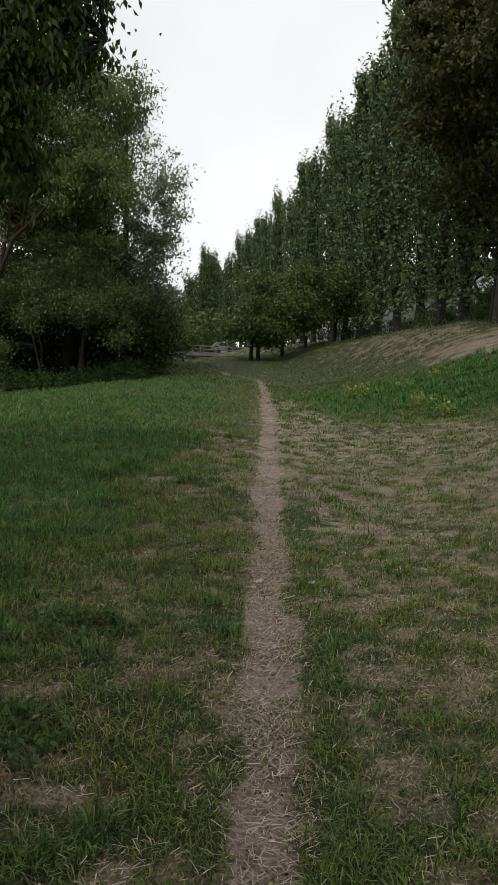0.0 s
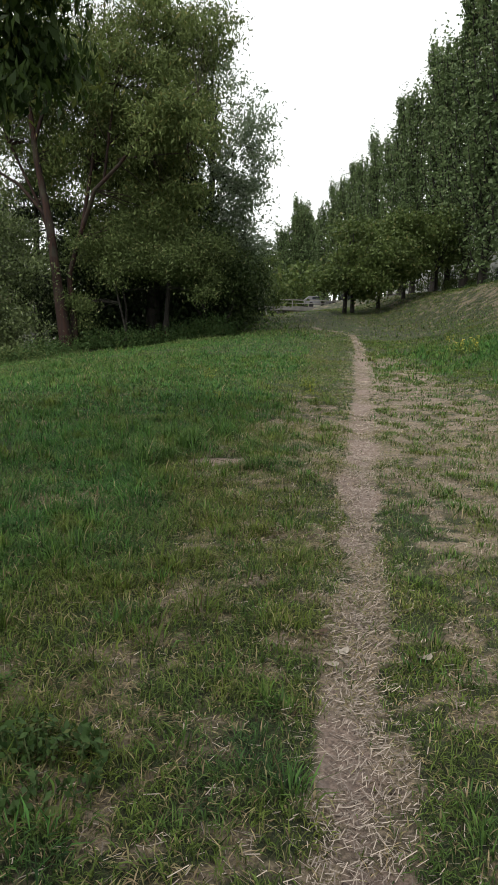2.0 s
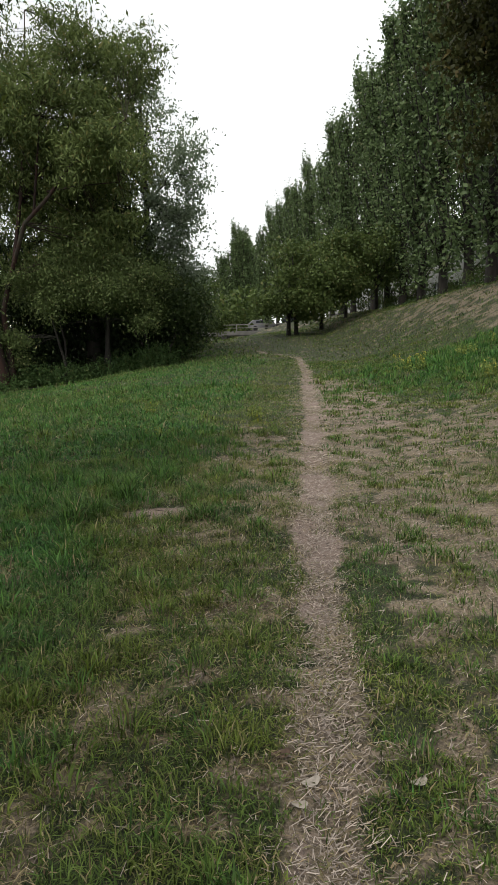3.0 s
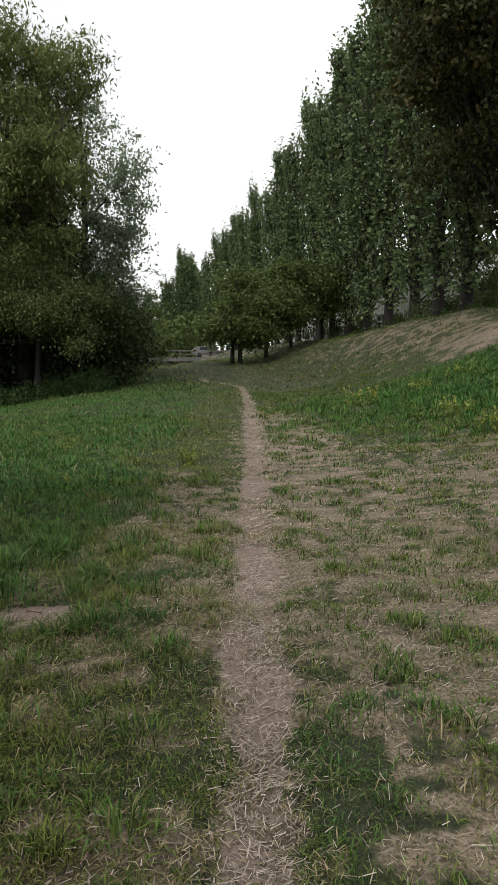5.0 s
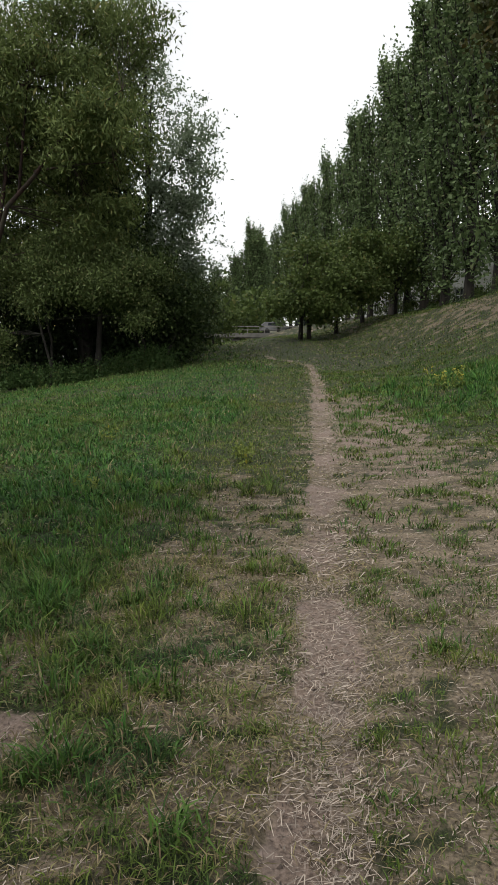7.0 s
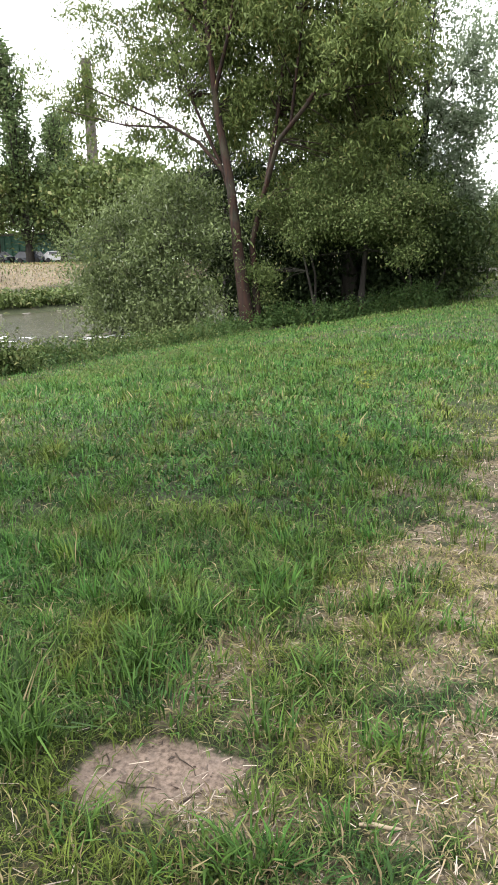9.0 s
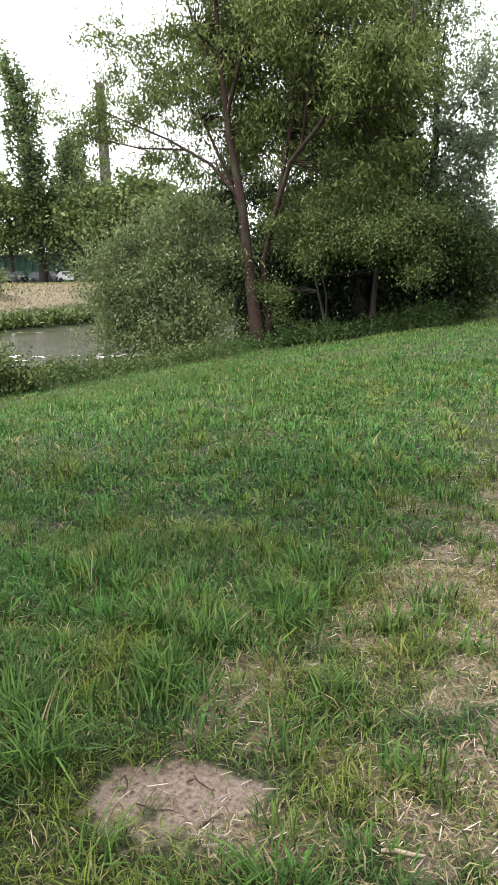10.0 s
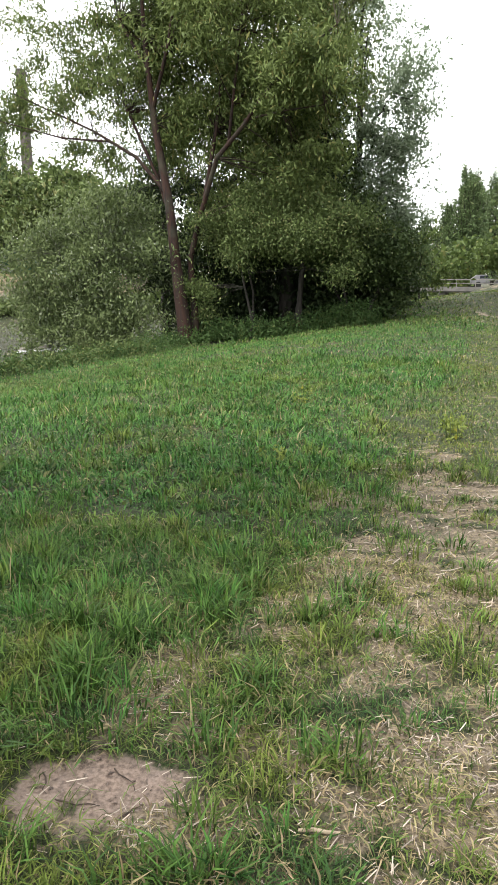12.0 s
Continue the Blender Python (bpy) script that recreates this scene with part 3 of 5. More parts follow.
def before(x, y):
    """The half-worn strip to the left of the path."""
    d = path_x(y) - x
    return ease(d, 0.15, 0.4) * (1 - ease(d, 1.4, 2.6)) * (0.3 + 0.9 * fractal(x, y, 1.5, 173)) * (wear(x, y)[0] < 0.35)


def meadow(x, y):
    return ease(path_x(y) - x, 1.0, 1.8) * (0.25 + 1.1 * ease(fractal(x, y, 0.9, 175), 0.35, 0.65)) * (wear(x, y)[0] < 0.35)


tussocks("low dark grass tussocks standing in dry litter", 0.1, 4.2, 1.3, 9.8, 1700, beside, 50, 0.06, 0.085, 0.0055, 0.3, 0.08)
tussocks("low dark grass tussocks on the worn ground", 0.3, 7.0, 9.8, 18, 2500, beside, 26, 0.065, 0.1, 0.0105, 0.25, 0.08)
tussocks("low grass tussocks dotted over the worn slope", 0.5, 8.0, 18, 29, 1900, beside, 18, 0.09, 0.15, 0.018, 0.2, 0.1)
tussocks("grass tussocks between dry patches by the path", -2.6, 0.4, 1.3, 12, 800, before, 60, 0.1, 0.1, 0.0065, 0.4, 0.1)
tussocks("lush drooping grass tussocks in the meadow", -6.5, -0.4, 3.0, 11, 1100, meadow, 60, 0.135, 0.13, 0.0075, 0.85, 0.04)
tussocks("lush grass tussocks down the meadow", -10, 0.5, 11, 20, 1500, meadow, 40, 0.13, 0.17, 0.012, 0.75, 0.06)
tussocks("bright green grass in the damp hollow", 0.8, 10, 14, 24, 2600, lambda x, y: lush_patch(x, y), 30, 0.17, 0.16, 0.017, 1.0, 0.02)


def outer_turf():
    """Coarser turf all round the walked strip."""
    x, y = scatter(-14, 16, -12, 24, 70000, lambda x, y: (~in_sight(x, y)) & (x - bank_x(y) > 0.9))
    length, width = rng.uniform(0.1, 0.2, len(x)), rng.uniform(0.04, 0.085, len(x))
    straw = (rng.random(len(x)) < 0.08 + 0.6 * wear(x, y)[1]) * rng.uniform(0.45, 1, len(x))
    co, q, a = blades(x, y, length, width, straw, 1.15, True)
    ob = new("turf", fast_mesh("turf", co, q, BLADE, {"dry": a, "lush": np.full(len(a), 0.5)}))
    tagged(ob, "green turf spreading around the path", "grass", kind="stuff")


def far_bank_grass():
    """Dry pale grass on the slope across the river."""
    x, y = scatter(-62, -24, 20, 84, 60000, lambda x, y: (bank_x(y) - x > 20.6) & (bank_x(y) - x < 40))
    n = len(x)
    low = np.clip(1 - (bank_x(y) - x - 20.6) / 2.2, 0, 1)
    straw = (rng.random(n) < 0.8 - 0.75 * low) * rng.uniform(0.6, 1, n)
    co, q, a = blades(x, y, rng.uniform(0.14, 0.32, n) * (1 + 1.2 * low), rng.uniform(0.04, 0.08, n), straw, 1.3, True)
    ob = new("bank_grass", fast_mesh("bank_grass", co, q, BLADE, {"dry": a, "lush": np.full(len(a), 0.3)}))
    tagged(ob, "dry pale grass with a green foot on the far bank", "grass", kind="stuff")


outer_turf()
far_bank_grass()


def straw_patch(x0, x1, y0, y1, count, longest, thick, label):
    """Dry stalks strewn flat on the worn ground."""
    def keep(x, y):
        bare, dry = wear(x, y)
        path = np.exp(-((x - path_x(y)) / np.interp(y, [0, 3, 9, 20], [0.11, 0.13, 0.17, 0.2])) ** 2)
        return in_sight(x, y) * np.clip(0.02 + 0.24 * dry ** 2 * (1 - 0.8 * ease(path_x(y) - x, 0.4, 0.9) * (1 - ease(y, 5.0, 6.5))) + 0.7 * path - 0.6 * np.clip(bare - 0.5, 0, 1) * 2, 0.02, 1)
    x, y = scatter(x0, x1, y0, y1, count, keep)
    n = len(x)
    turn = rng.random(n) * np.pi
    half = longest * 0.5 * (0.25 + 0.75 * rng.random(n) ** 2)
    dx, dy = np.cos(turn) * half, np.sin(turn) * half
    w = thick * rng.uniform(0.5, 1.3, n)
    px, py = -np.sin(turn) * w * 0.5, np.cos(turn) * w * 0.5
    lift = 0.006 + 0.03 * rng.random(n) ** 3
    za, zb = surface(x - dx, y - dy) + lift, surface(x + dx, y + dy) + lift + rng.normal(0, 0.006, n)
    zm = np.maximum((za + zb) / 2, surface(x, y) + 0.004)
    co = np.stack([np.stack([x - dx - px, y - dy - py, za], -1), np.stack([x - dx + px, y - dy + py, za + w * 0.3], -1),
                   np.stack([x + px, y + py, zm + w * 0.3], -1), np.stack([x - px, y - py, zm], -1),
                   np.stack([x + dx + px, y + dy + py, zb + w * 0.3], -1), np.stack([x + dx - px, y + dy - py, zb], -1)], 1).reshape(-1, 3)
    at = np.arange(n)[:, None] * 6
    q = np.concatenate([at + np.array([0, 3, 2, 1]), at + np.array([3, 5, 4, 2])])
    tagged(new("straw_litter", fast_mesh("straw_litter", co, q, STRAW)), label, "straw", kind="stuff")


straw_patch(-2.6, 3.2, 1.3, 9.5, 290000, 0.065, 0.0025, "dry pale straw strewn on the trodden path")
straw_patch(-2.5, 4.5, 9.5, 20, 80000, 0.1, 0.005, "dry pale straw strewn along the worn path")
straw_patch(-1.5, 3.5, 20, 38, 16000, 0.16, 0.01, "dry pale straw on the far path")


def crumbs(x0, x1, y0, y1, count, size, label):
    """Little clods and chips on the bare soil."""
    x, y = scatter(x0, x1, y0, y1, count, lambda x, y: np.clip(wear(x, y)[0] * 1.3 - 0.25, 0, 1))
    n = len(x)
    s = size * np.exp(rng.normal(0, 0.5, n))
    base = np.stack([x, y, surface(x, y)], -1)
    corner = rng.normal(0, 1, (n, 4, 3)) * s[:, None, None] * np.array([1, 1, 0.5])
    co = base[:, None] + corner
    f = np.array([[0, 1, 2], [0, 3, 1], [1, 3, 2], [2, 3, 0]])
    faces = (np.arange(n)[:, None, None] * 4 + f).reshape(-1, 3)
    mat = Nodes("soil_clod", 0.95)
    mat.colour(mat.mix(mat.island(), (0.09, 0.066, 0.054), (0.27, 0.21, 0.175)))
    tagged(new("soil_crumbs", fast_mesh("soil_crumbs", co.reshape(-1, 3), faces, mat.mat)), label, "soil", kind="stuff")


crumbs(-1.8, 1.2, 1.3, 10, 50000, 0.004, "loose crumbs and chips on the bare soil")

# ---- poplars ----
def poplar_meshes(seed, tall_m, wide):
    """Trunk, limbs and a crown of upswept tongues of leaves, for one Lombardy poplar."""
    global rng
    rng = np.random.default_rng(seed)
    lean = rng.normal(0, 0.25, 2) + np.array([-0.9, 0])
    zs = np.linspace(0, tall_m * 0.95, 12)
    off = (zs / tall_m)[:, None] ** 2 * lean * 1.4
    trunk = np.concatenate([off, zs[:, None] - 0.3, (0.22 * (1 - zs / tall_m) ** 0.8 + 0.02)[:, None]], 1)
    trunk[0, 3] = 0.32
    limbs, centres = [], []
    for _ in range(170):
        s = rng.random() ** 0.9
        z0 = 0.9 + s * (tall_m - 3.8)
        reach = wide * np.interp(s, [0, 0.12, 0.4, 0.75, 1], [0.8, 1.0, 1.0, 0.9, 0.62]) * rng.uniform(0.3, 1.0)
        a = rng.random() * 2 * np.pi
        up = rng.uniform(2.0, 4.2) * (1.05 - 0.35 * s)
        o = np.array([np.interp(z0, zs, off[:, 0]), np.interp(z0, zs, off[:, 1]), 0])
        root = o + np.array([0, 0, z0])
        mid = root + np.array([math.cos(a) * reach * 0.75, math.sin(a) * reach * 0.75, up * 0.4])
        tip = root + np.array([math.cos(a) * reach, math.sin(a) * reach, up])
        limbs.append(np.array([[*root, 0.05], [*mid, 0.035], [*tip, 0.01]]))
        n = 58
        u = rng.random(n)
        w = np.where(u < 0.4, u / 0.4, 1)[:, None]
        line = np.where(u[:, None] < 0.4, root + (mid - root) * w, mid + (tip - mid) * ((u[:, None] - 0.4) / 0.6))
        centres.append(line + rng.normal(0, 1, (n, 3)) * (0.28 * (1.12 - 0.85 * u))[:, None] * np.array([1, 1, 1.3]))
    tip = np.array([*off[-1], tall_m - 0.9])
    centres.append(tip + rng.normal(0, 1, (70, 3)) * np.array([0.25, 0.25, 0.7]))
    a, r, z = rng.random(230) * 2 * np.pi, rng.uniform(0.2, 1.35, 230), rng.uniform(0.9, 3.4, 230)
    keep = np.sin(3 * a + seed) + 0.5 * (z - 1.6) > -0.1
    centres.append(np.stack([np.cos(a) * r, np.sin(a) * r, z], -1)[keep])
    co, faces = leaves(np.concatenate(centres), 0.24, 0.6, -0.1, 0.25)
    return (fast_mesh("trunk", *tubes([trunk], 9), BARK_DARK, smooth=True), fast_mesh("branch_work", *tubes(limbs, 4), BARK_DARK),
            fast_mesh("crown", co, faces, LEAF_POPLAR))


def poplar(x, y, meshes, turn, size, label, group, wide=1.0):
    t = thing("poplar", x, y, on_ground(x, y), label, "poplar tree", group)
    t.matrix_world = pose(x, y, on_ground(x, y), 0, 0, turn) @ Matrix.Diagonal((size * wide, size * wide, size, 1))
    for key, me in zip(("trunk", "branch_work", "crown"), meshes):
        tagged(child(key, me, t), kind="stuff" if key == "branch_work" else "")
    return t


KINDS = [poplar_meshes(11, 19.6, 1.8), poplar_meshes(12, 20.8, 1.65), poplar_meshes(13, 18.9, 1.85), poplar_meshes(14, 20.2, 1.6)]
plan = np.random.default_rng(3)
y = 30.0
k = 0
while y < 97:
    x = float(row_x(y)) + plan.normal(0, 0.25)
    poplar(x, y, KINDS[k % 4], plan.uniform(-25, 25), plan.uniform(0.95, 1.04) * float(np.interp(y, [30, 50, 60, 67, 73, 92], [1.14, 1.12, 0.98, 0.9, 0.82, 0.74])), "tall columnar poplar in a dense row on the grassy bank", "row of poplars", 1.12)
    y += 3.7 + plan.normal(0, 0.3)
    k += 1
for x, y, s in ((-5.2, 113, 0.85), (-6.9, 114, 0.85), (-6.0, 113, 0.88), (-4.6, 115, 0.8), (-8.0, 116, 0.74), (-3.9, 118, 0.72), (-10.6, 118, 0.63), (-12.3, 120, 0.68), (-14.5, 122, 0.64)):
    poplar(x, y, KINDS[int(abs(x)) % 4], plan.uniform(0, 360), s, "distant dark poplar beyond the bridge", "distant poplars", 1.5)
for x, y, s in ((-73.5, 75, 1.0), (-61.5, 75, 1.3), (-58.5, 77, 1.0), (-56.3, 75, 0.95), (-78, 76, 1.0)):
    poplar(x, y, KINDS[int(abs(y + x)) % 4], plan.uniform(0, 360), s, "tall slender poplar on the far river bank", "poplars across the river", 1.5)
rng = np.random.default_rng(20)


# ---- broad-leaved trees ----
def round_tree(name, x, y, tall_m, wide, label, leaf, bark, group="", stems=1, clear=1.6, size=0.2, count=120, per=55, radius=0.42, trunk_r=0.14):
    """A tree with a rounded crown on one or more short stems."""
    trunks, limbs = [], []
    mid = clear + (tall_m - clear) * 0.5
    for s in range(stems):
        o = (s - (stems - 1) / 2) * 0.5
        trunks.append(np.array([[o, 0, -0.25, trunk_r * 1.4], [o, 0, 0.2, trunk_r * 1.05], [o * 0.9, 0.05, clear, trunk_r * 0.9],
                                [o * 0.6, 0, mid, trunk_r * 0.55], [o * 0.3, 0, tall_m * 0.85, 0.02]]))
    for _ in range(9):
        a = rng.random() * 2 * np.pi
        z0 = rng.uniform(clear * 0.9, mid)
        limbs.append(bend((0, 0, z0), (math.cos(a) * wide * 0.4, math.sin(a) * wide * 0.4, z0 + rng.uniform(0.5, (tall_m - z0) * 0.6)),
                          trunk_r * 0.45, 0.015, 0.1))
    h = tall_m - clear
    lobes = [(0, 0, clear + h * 0.5, wide * 0.42, wide * 0.42, h * 0.46, count)]
    for _ in range(8):
        a, s = rng.random() * 2 * np.pi, rng.uniform(0.1, 0.8)
        r = wide * 0.36 * math.sin(math.pi * (0.25 + 0.6 * s))
        lobes.append((math.cos(a) * r, math.sin(a) * r, clear + h * s, wide * 0.2, wide * 0.2, h * 0.16, count // 7))
    return grow(name, (x, y, on_ground(x, y)), label, "tree", trunks, limbs, lobes, leaf, bark, size, per, radius, 0.15, 0.65, 0.35, 0.5, group)


round_tree("linden", 0.9, 48, 5.9, 5.0, "low round-crowned green tree at the meadow's edge", LEAF_LINDEN, BARK_DARK, "round trees", 2, 1.0)
round_tree("linden", 2.9, 50, 5.0, 4.0, "low round-crowned green tree at the meadow's edge", LEAF_LINDEN, BARK_DARK, "round trees", 1, 1.2, 0.2, 90)
round_tree("linden", 4.9, 54, 6.4, 5.2, "low round-crowned green tree at the meadow's edge", LEAF_LINDEN, BARK_DARK, "round trees", 1, 1.3)
round_tree("linden", 7.4, 56, 6.0, 4.4, "low round-crowned green tree below the poplars", LEAF_LINDEN, BARK_DARK, "round trees", 1, 1.6, 0.2, 90)
round_tree("chestnut", 11.8, 32.0, 17.5, 11.5, "large dark brownish-leaved tree on the bank", LEAF_BROWN, BARK_DARK, "", 1, 3.0, 0.22, 800, 46, 0.3, 0.4)
round_tree("sapling", -5.35, 54, 4.6, 3.0, "small young tree on the meadow edge", LEAF_LINDEN, BARK_DARK, "", 1, 1.0, 0.16, 80, 45, 0.33, 0.08)
for x, y, h, w in ((-66.5, 75, 14, 15), (-58, 80, 12, 11), (-50, 76, 12.5, 12), (-44, 74, 9, 11), (-36, 70, 9, 9), (-78, 78, 12, 13)):
    round_tree("linden", x, y, h, w, "broad green tree on the far river bank", LEAF_BUSH, BARK_GREY, "trees across the river", 1, 4.2, 0.5, 160, 30, 0.8, 0.28)

# ---- trees by the river ----
B = (-11.55, 31.0, on_ground(-11.55, 31.0))
B_SHIFT = 0.2
zb = B[2]


def rel(x, y, z, r):
    return [x + B_SHIFT - B[0], y - B[1], z - zb, r]


main = np.array([rel(-11.7, 31, zb - 0.3, 0.38), rel(-11.75, 31, -0.5, 0.28), rel(-12.05, 31, 1.9, 0.21), rel(-12.3, 31, 4.3, 0.17),
                 rel(-12.8, 31, 7.0, 0.13), rel(-13.1, 31, 9.7, 0.09), rel(-13.3, 31, 13.5, 0.03)])
second = np.array([rel(-11.5, 31.4, zb - 0.3, 0.22), rel(-11.5, 31.4, 0.2, 0.15), rel(-11.7, 31.5, 2.2, 0.12), rel(-11.2, 31.3, 3.6, 0.1),
                   rel(-10.1, 30.4, 5.6, 0.085), rel(-8.9, 29.9, 6.5, 0.07), rel(-7.6, 29.6, 7.9, 0.055), rel(-5.6, 29.2, 9.0, 0.015)])
limb_list = [
    np.array([rel(-12.4, 31, 4.6, 0.085), rel(-13.6, 31, 5.9, 0.07), rel(-15.3, 30.8, 6.9, 0.05), rel(-18.6, 30.5, 8.4, 0.015)]),
    np.array([rel(-14.6, 31, 6.5, 0.045), rel(-16.6, 30.6, 6.7, 0.035), rel(-19.5, 30, 7.5, 0.012)]),
    np.array([rel(-12.2, 31, 3.6, 0.08), rel(-12.9, 31.3, 5.2, 0.065), rel(-14.2, 31.6, 7.6, 0.05), rel(-15.6, 31.8, 11.0, 0.03)]),
    np.array([rel(-9.9, 31, 6.1, 0.06), rel(-9.6, 30.7, 7.4, 0.05), rel(-9.2, 30.5, 9.6, 0.02)]),
    np.array([rel(-11.0, 31.2, 4.0, 0.08), rel(-10.6, 31.6, 6.8, 0.07), rel(-10.2, 31.8, 10.5, 0.05), rel(-10.0, 32, 14, 0.02)]),
    np.array([rel(-9.3, 31, 6.9, 0.05), rel(-7.8, 30.6, 7.0, 0.035), rel(-6.2, 30.2, 7.0, 0.015)]),
    np.array([rel(-12.9, 31, 7.4, 0.08), rel(-12.0, 30.6, 9.4, 0.06), rel(-11.2, 30.2, 12.2, 0.025)]),
    np.array([rel(-13.0, 31, 8.8, 0.07), rel(-14.2, 31.2, 10.6, 0.05), rel(-15.0, 31.2, 13.5, 0.02)]),
]
grow("willow", B, "tall willow with a red-brown trunk and airy green crown", "tree", [main, second], limb_list,
     [(1.4, 1.9, 11.4, 4.8, 2.6, 4.4, 620), (3.6, 1.6, 8.6, 2.8, 2.2, 2.4, 165), (-2.6, 1.2, 12.4, 3.0, 2.4, 3.2, 100), (-5.0, 0.6, 8.6, 3.2, 1.6, 1.6, 45), (-3.2, 0.4, 7.2, 1.8, 1.0, 0.6, 22),
      (0.4, 1.9, 7.4, 2.6, 1.8, 2.6, 120), (-1.6, 1.6, 9.6, 2.0, 1.6, 3.4, 150), (4.6, 1.6, 12.4, 2.3, 2.2, 2.6, 170), (2.2, 1.8, 5.6, 2.2, 1.4, 1.6, 50), (1.0, -0.6, 13.5, 3.4, 1.2, 2.2, 110), (4.8, 0.0, 9.6, 1.3, 0.8, 0.9, 60), (-1.2, 2.2, 11.2, 2.6, 1.6, 3.6, 190), (-6.2, 0.6, 11.4, 3.0, 1.6, 2.2, 50), (-8.4, 0.2, 9.4, 2.4, 1.4, 1.4, 26), (-3.6, 0.8, 15.0, 3.4, 1.8, 1.8, 60),
      (1.6, 0.9, 8.6, 2.0, 0.9, 1.8, 90), (2.6, -1.4, 11.0, 2.4, 1.0, 2.0, 110), (-1.4, 1.8, 11.6, 2.2, 1.0, 2.0, 80), (-4.8, 0.2, 9.4, 4.4, 1.6, 3.2, 50), (-6.4, 0.0, 7.6, 3.0, 1.2, 1.2, 22), (5.6, -1.8, 9.2, 1.6, 0.8, 1.2, 55), (4.2, -1.4, 8.6, 1.2, 0.6, 0.7, 30), (5.0, 0.2, 9.2, 1.9, 1.2, 2.4, 60), (5.2, 0.6, 6.4, 1.4, 1.0, 1.3, 50), (0.7, 1.9, 5.2, 1.3, 0.8, 1.3, 44)],
     LEAF_WILLOW, BARK_RED, 0.2, 44, 0.32, 0.2, 0.3, 0.5, 0.15, clump=5, loose=0.12, crown_label="feathery olive-green willow leaves")
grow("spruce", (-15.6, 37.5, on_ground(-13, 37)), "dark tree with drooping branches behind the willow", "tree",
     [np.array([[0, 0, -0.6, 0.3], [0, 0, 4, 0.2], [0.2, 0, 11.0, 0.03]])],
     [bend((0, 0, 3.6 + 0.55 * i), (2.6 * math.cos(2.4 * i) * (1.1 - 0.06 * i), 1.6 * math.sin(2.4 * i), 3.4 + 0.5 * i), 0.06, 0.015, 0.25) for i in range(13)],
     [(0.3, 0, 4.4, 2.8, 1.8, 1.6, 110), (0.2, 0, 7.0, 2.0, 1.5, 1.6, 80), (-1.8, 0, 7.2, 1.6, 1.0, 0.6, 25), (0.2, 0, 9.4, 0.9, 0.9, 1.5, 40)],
     LEAF_DARK_SHADE, BARK_DARK, 0.16, 60, 0.34, 0.5, 0.4, 0.6, 0.3)


def shrub(name, x, y, lobes, label, leaf, size, per, radius, bark=BARK_DARK, stems=7, aspect=0.42, droop=0.4, category="shrub", twigs=0.35):
    """A many-stemmed shrub: stems fan out from the base into the lobes."""
    base = (x, y, on_ground(x, y))
    trunks = []
    for s in range(stems):
        lx, ly, lz, rx, ry, rz, _ = lobes[s % len(lobes)]
        end = (lx + rng.normal(0, rx * 0.4), ly + rng.normal(0, ry * 0.4), lz + rz * rng.uniform(0.0, 0.6))
        trunks.append(bend((rng.normal(0, 0.3), rng.normal(0, 0.3), -0.25), end, 0.07, 0.012, 0.5, 0.05))
    return grow(name, base, label, category, trunks, [], lobes, leaf, bark, size, per, radius, twigs, aspect, droop, 0.35, sides=6)


shrub("willow_shrub", -16.3, 31.5, [(-0.4, -0.6, 1.4, 2.4, 1.4, 1.3, 120), (1.7, -0.6, 1.3, 2.0, 1.2, 1.2, 100), (-0.6, 0, 3.5, 2.8, 2.4, 2.3, 270), (1.8, -0.3, 3.3, 2.6, 2.0, 2.6, 220), (-1.9, 0.4, 2.5, 1.5, 1.8, 1.2, 90), (0.8, 0, 5.5, 2.6, 2, 1.7, 170)],
      "broad grey-green willow shrub leaning over the water", LEAF_SILVER, 0.15, 60, 0.4)
shrub("elder_shrub", -8.8, 31.8, [(0.9, 0.3, 4.2, 2.8, 1.6, 1.0, 230), (-1.2, -0.2, 4.2, 1.7, 1.3, 0.7, 70), (3.0, 0.2, 4.1, 1.6, 1.4, 0.8, 90), (1.2, 0, 5.3, 1.9, 1.3, 0.8, 80), (0.6, 1.6, 3.9, 3.6, 1.4, 0.7, 150), (2.0, -0.5, 3.3, 0.9, 0.7, 0.55, 34), (-0.3, -0.4, 3.0, 0.6, 0.5, 0.5, 18), (3.6, -0.2, 2.9, 0.8, 0.7, 0.6, 26), (-2.2, -0.3, 1.5, 0.8, 0.7, 0.6, 40), (1.4, -0.9, 3.9, 1.6, 0.8, 0.5, 60)],
      "bushy green shrub arching over deep shade", LEAF_BUSH, 0.115, 72, 0.32, stems=2, twigs=0.1)
# fills the void under the trees; the deep shade is in its leaf colour
shrub("shade_fill_shrub", -9.6, 36.6, [(0, 0, 1.9, 4.6, 1.4, 2.6, 330), (-3.6, -0.6, 1.9, 2.8, 1.4, 2.6, 190), (3.6, 0.2, 1.9, 2.4, 1.5, 2.4, 190), (-1.5, 0.6, 1.0, 4.0, 0.8, 1.0, 110)],
      "dark dense undergrowth in deep shade under the trees", LEAF_DARK_SHADE, 0.24, 46, 0.42, stems=4)
shrub("hazel_shrub", -5.9, 35.2, [(0.3, 0, 3.3, 2.3, 2.0, 1.8, 240), (1.2, 1.4, 2.2, 1.6, 1.6, 1.7, 120), (-1.0, -0.2, 4.6, 1.9, 1.5, 1.6, 130)],
      "rounded dark green shrub at the end of the thicket", LEAF_HAZEL, 0.17, 46, 0.36, stems=4)
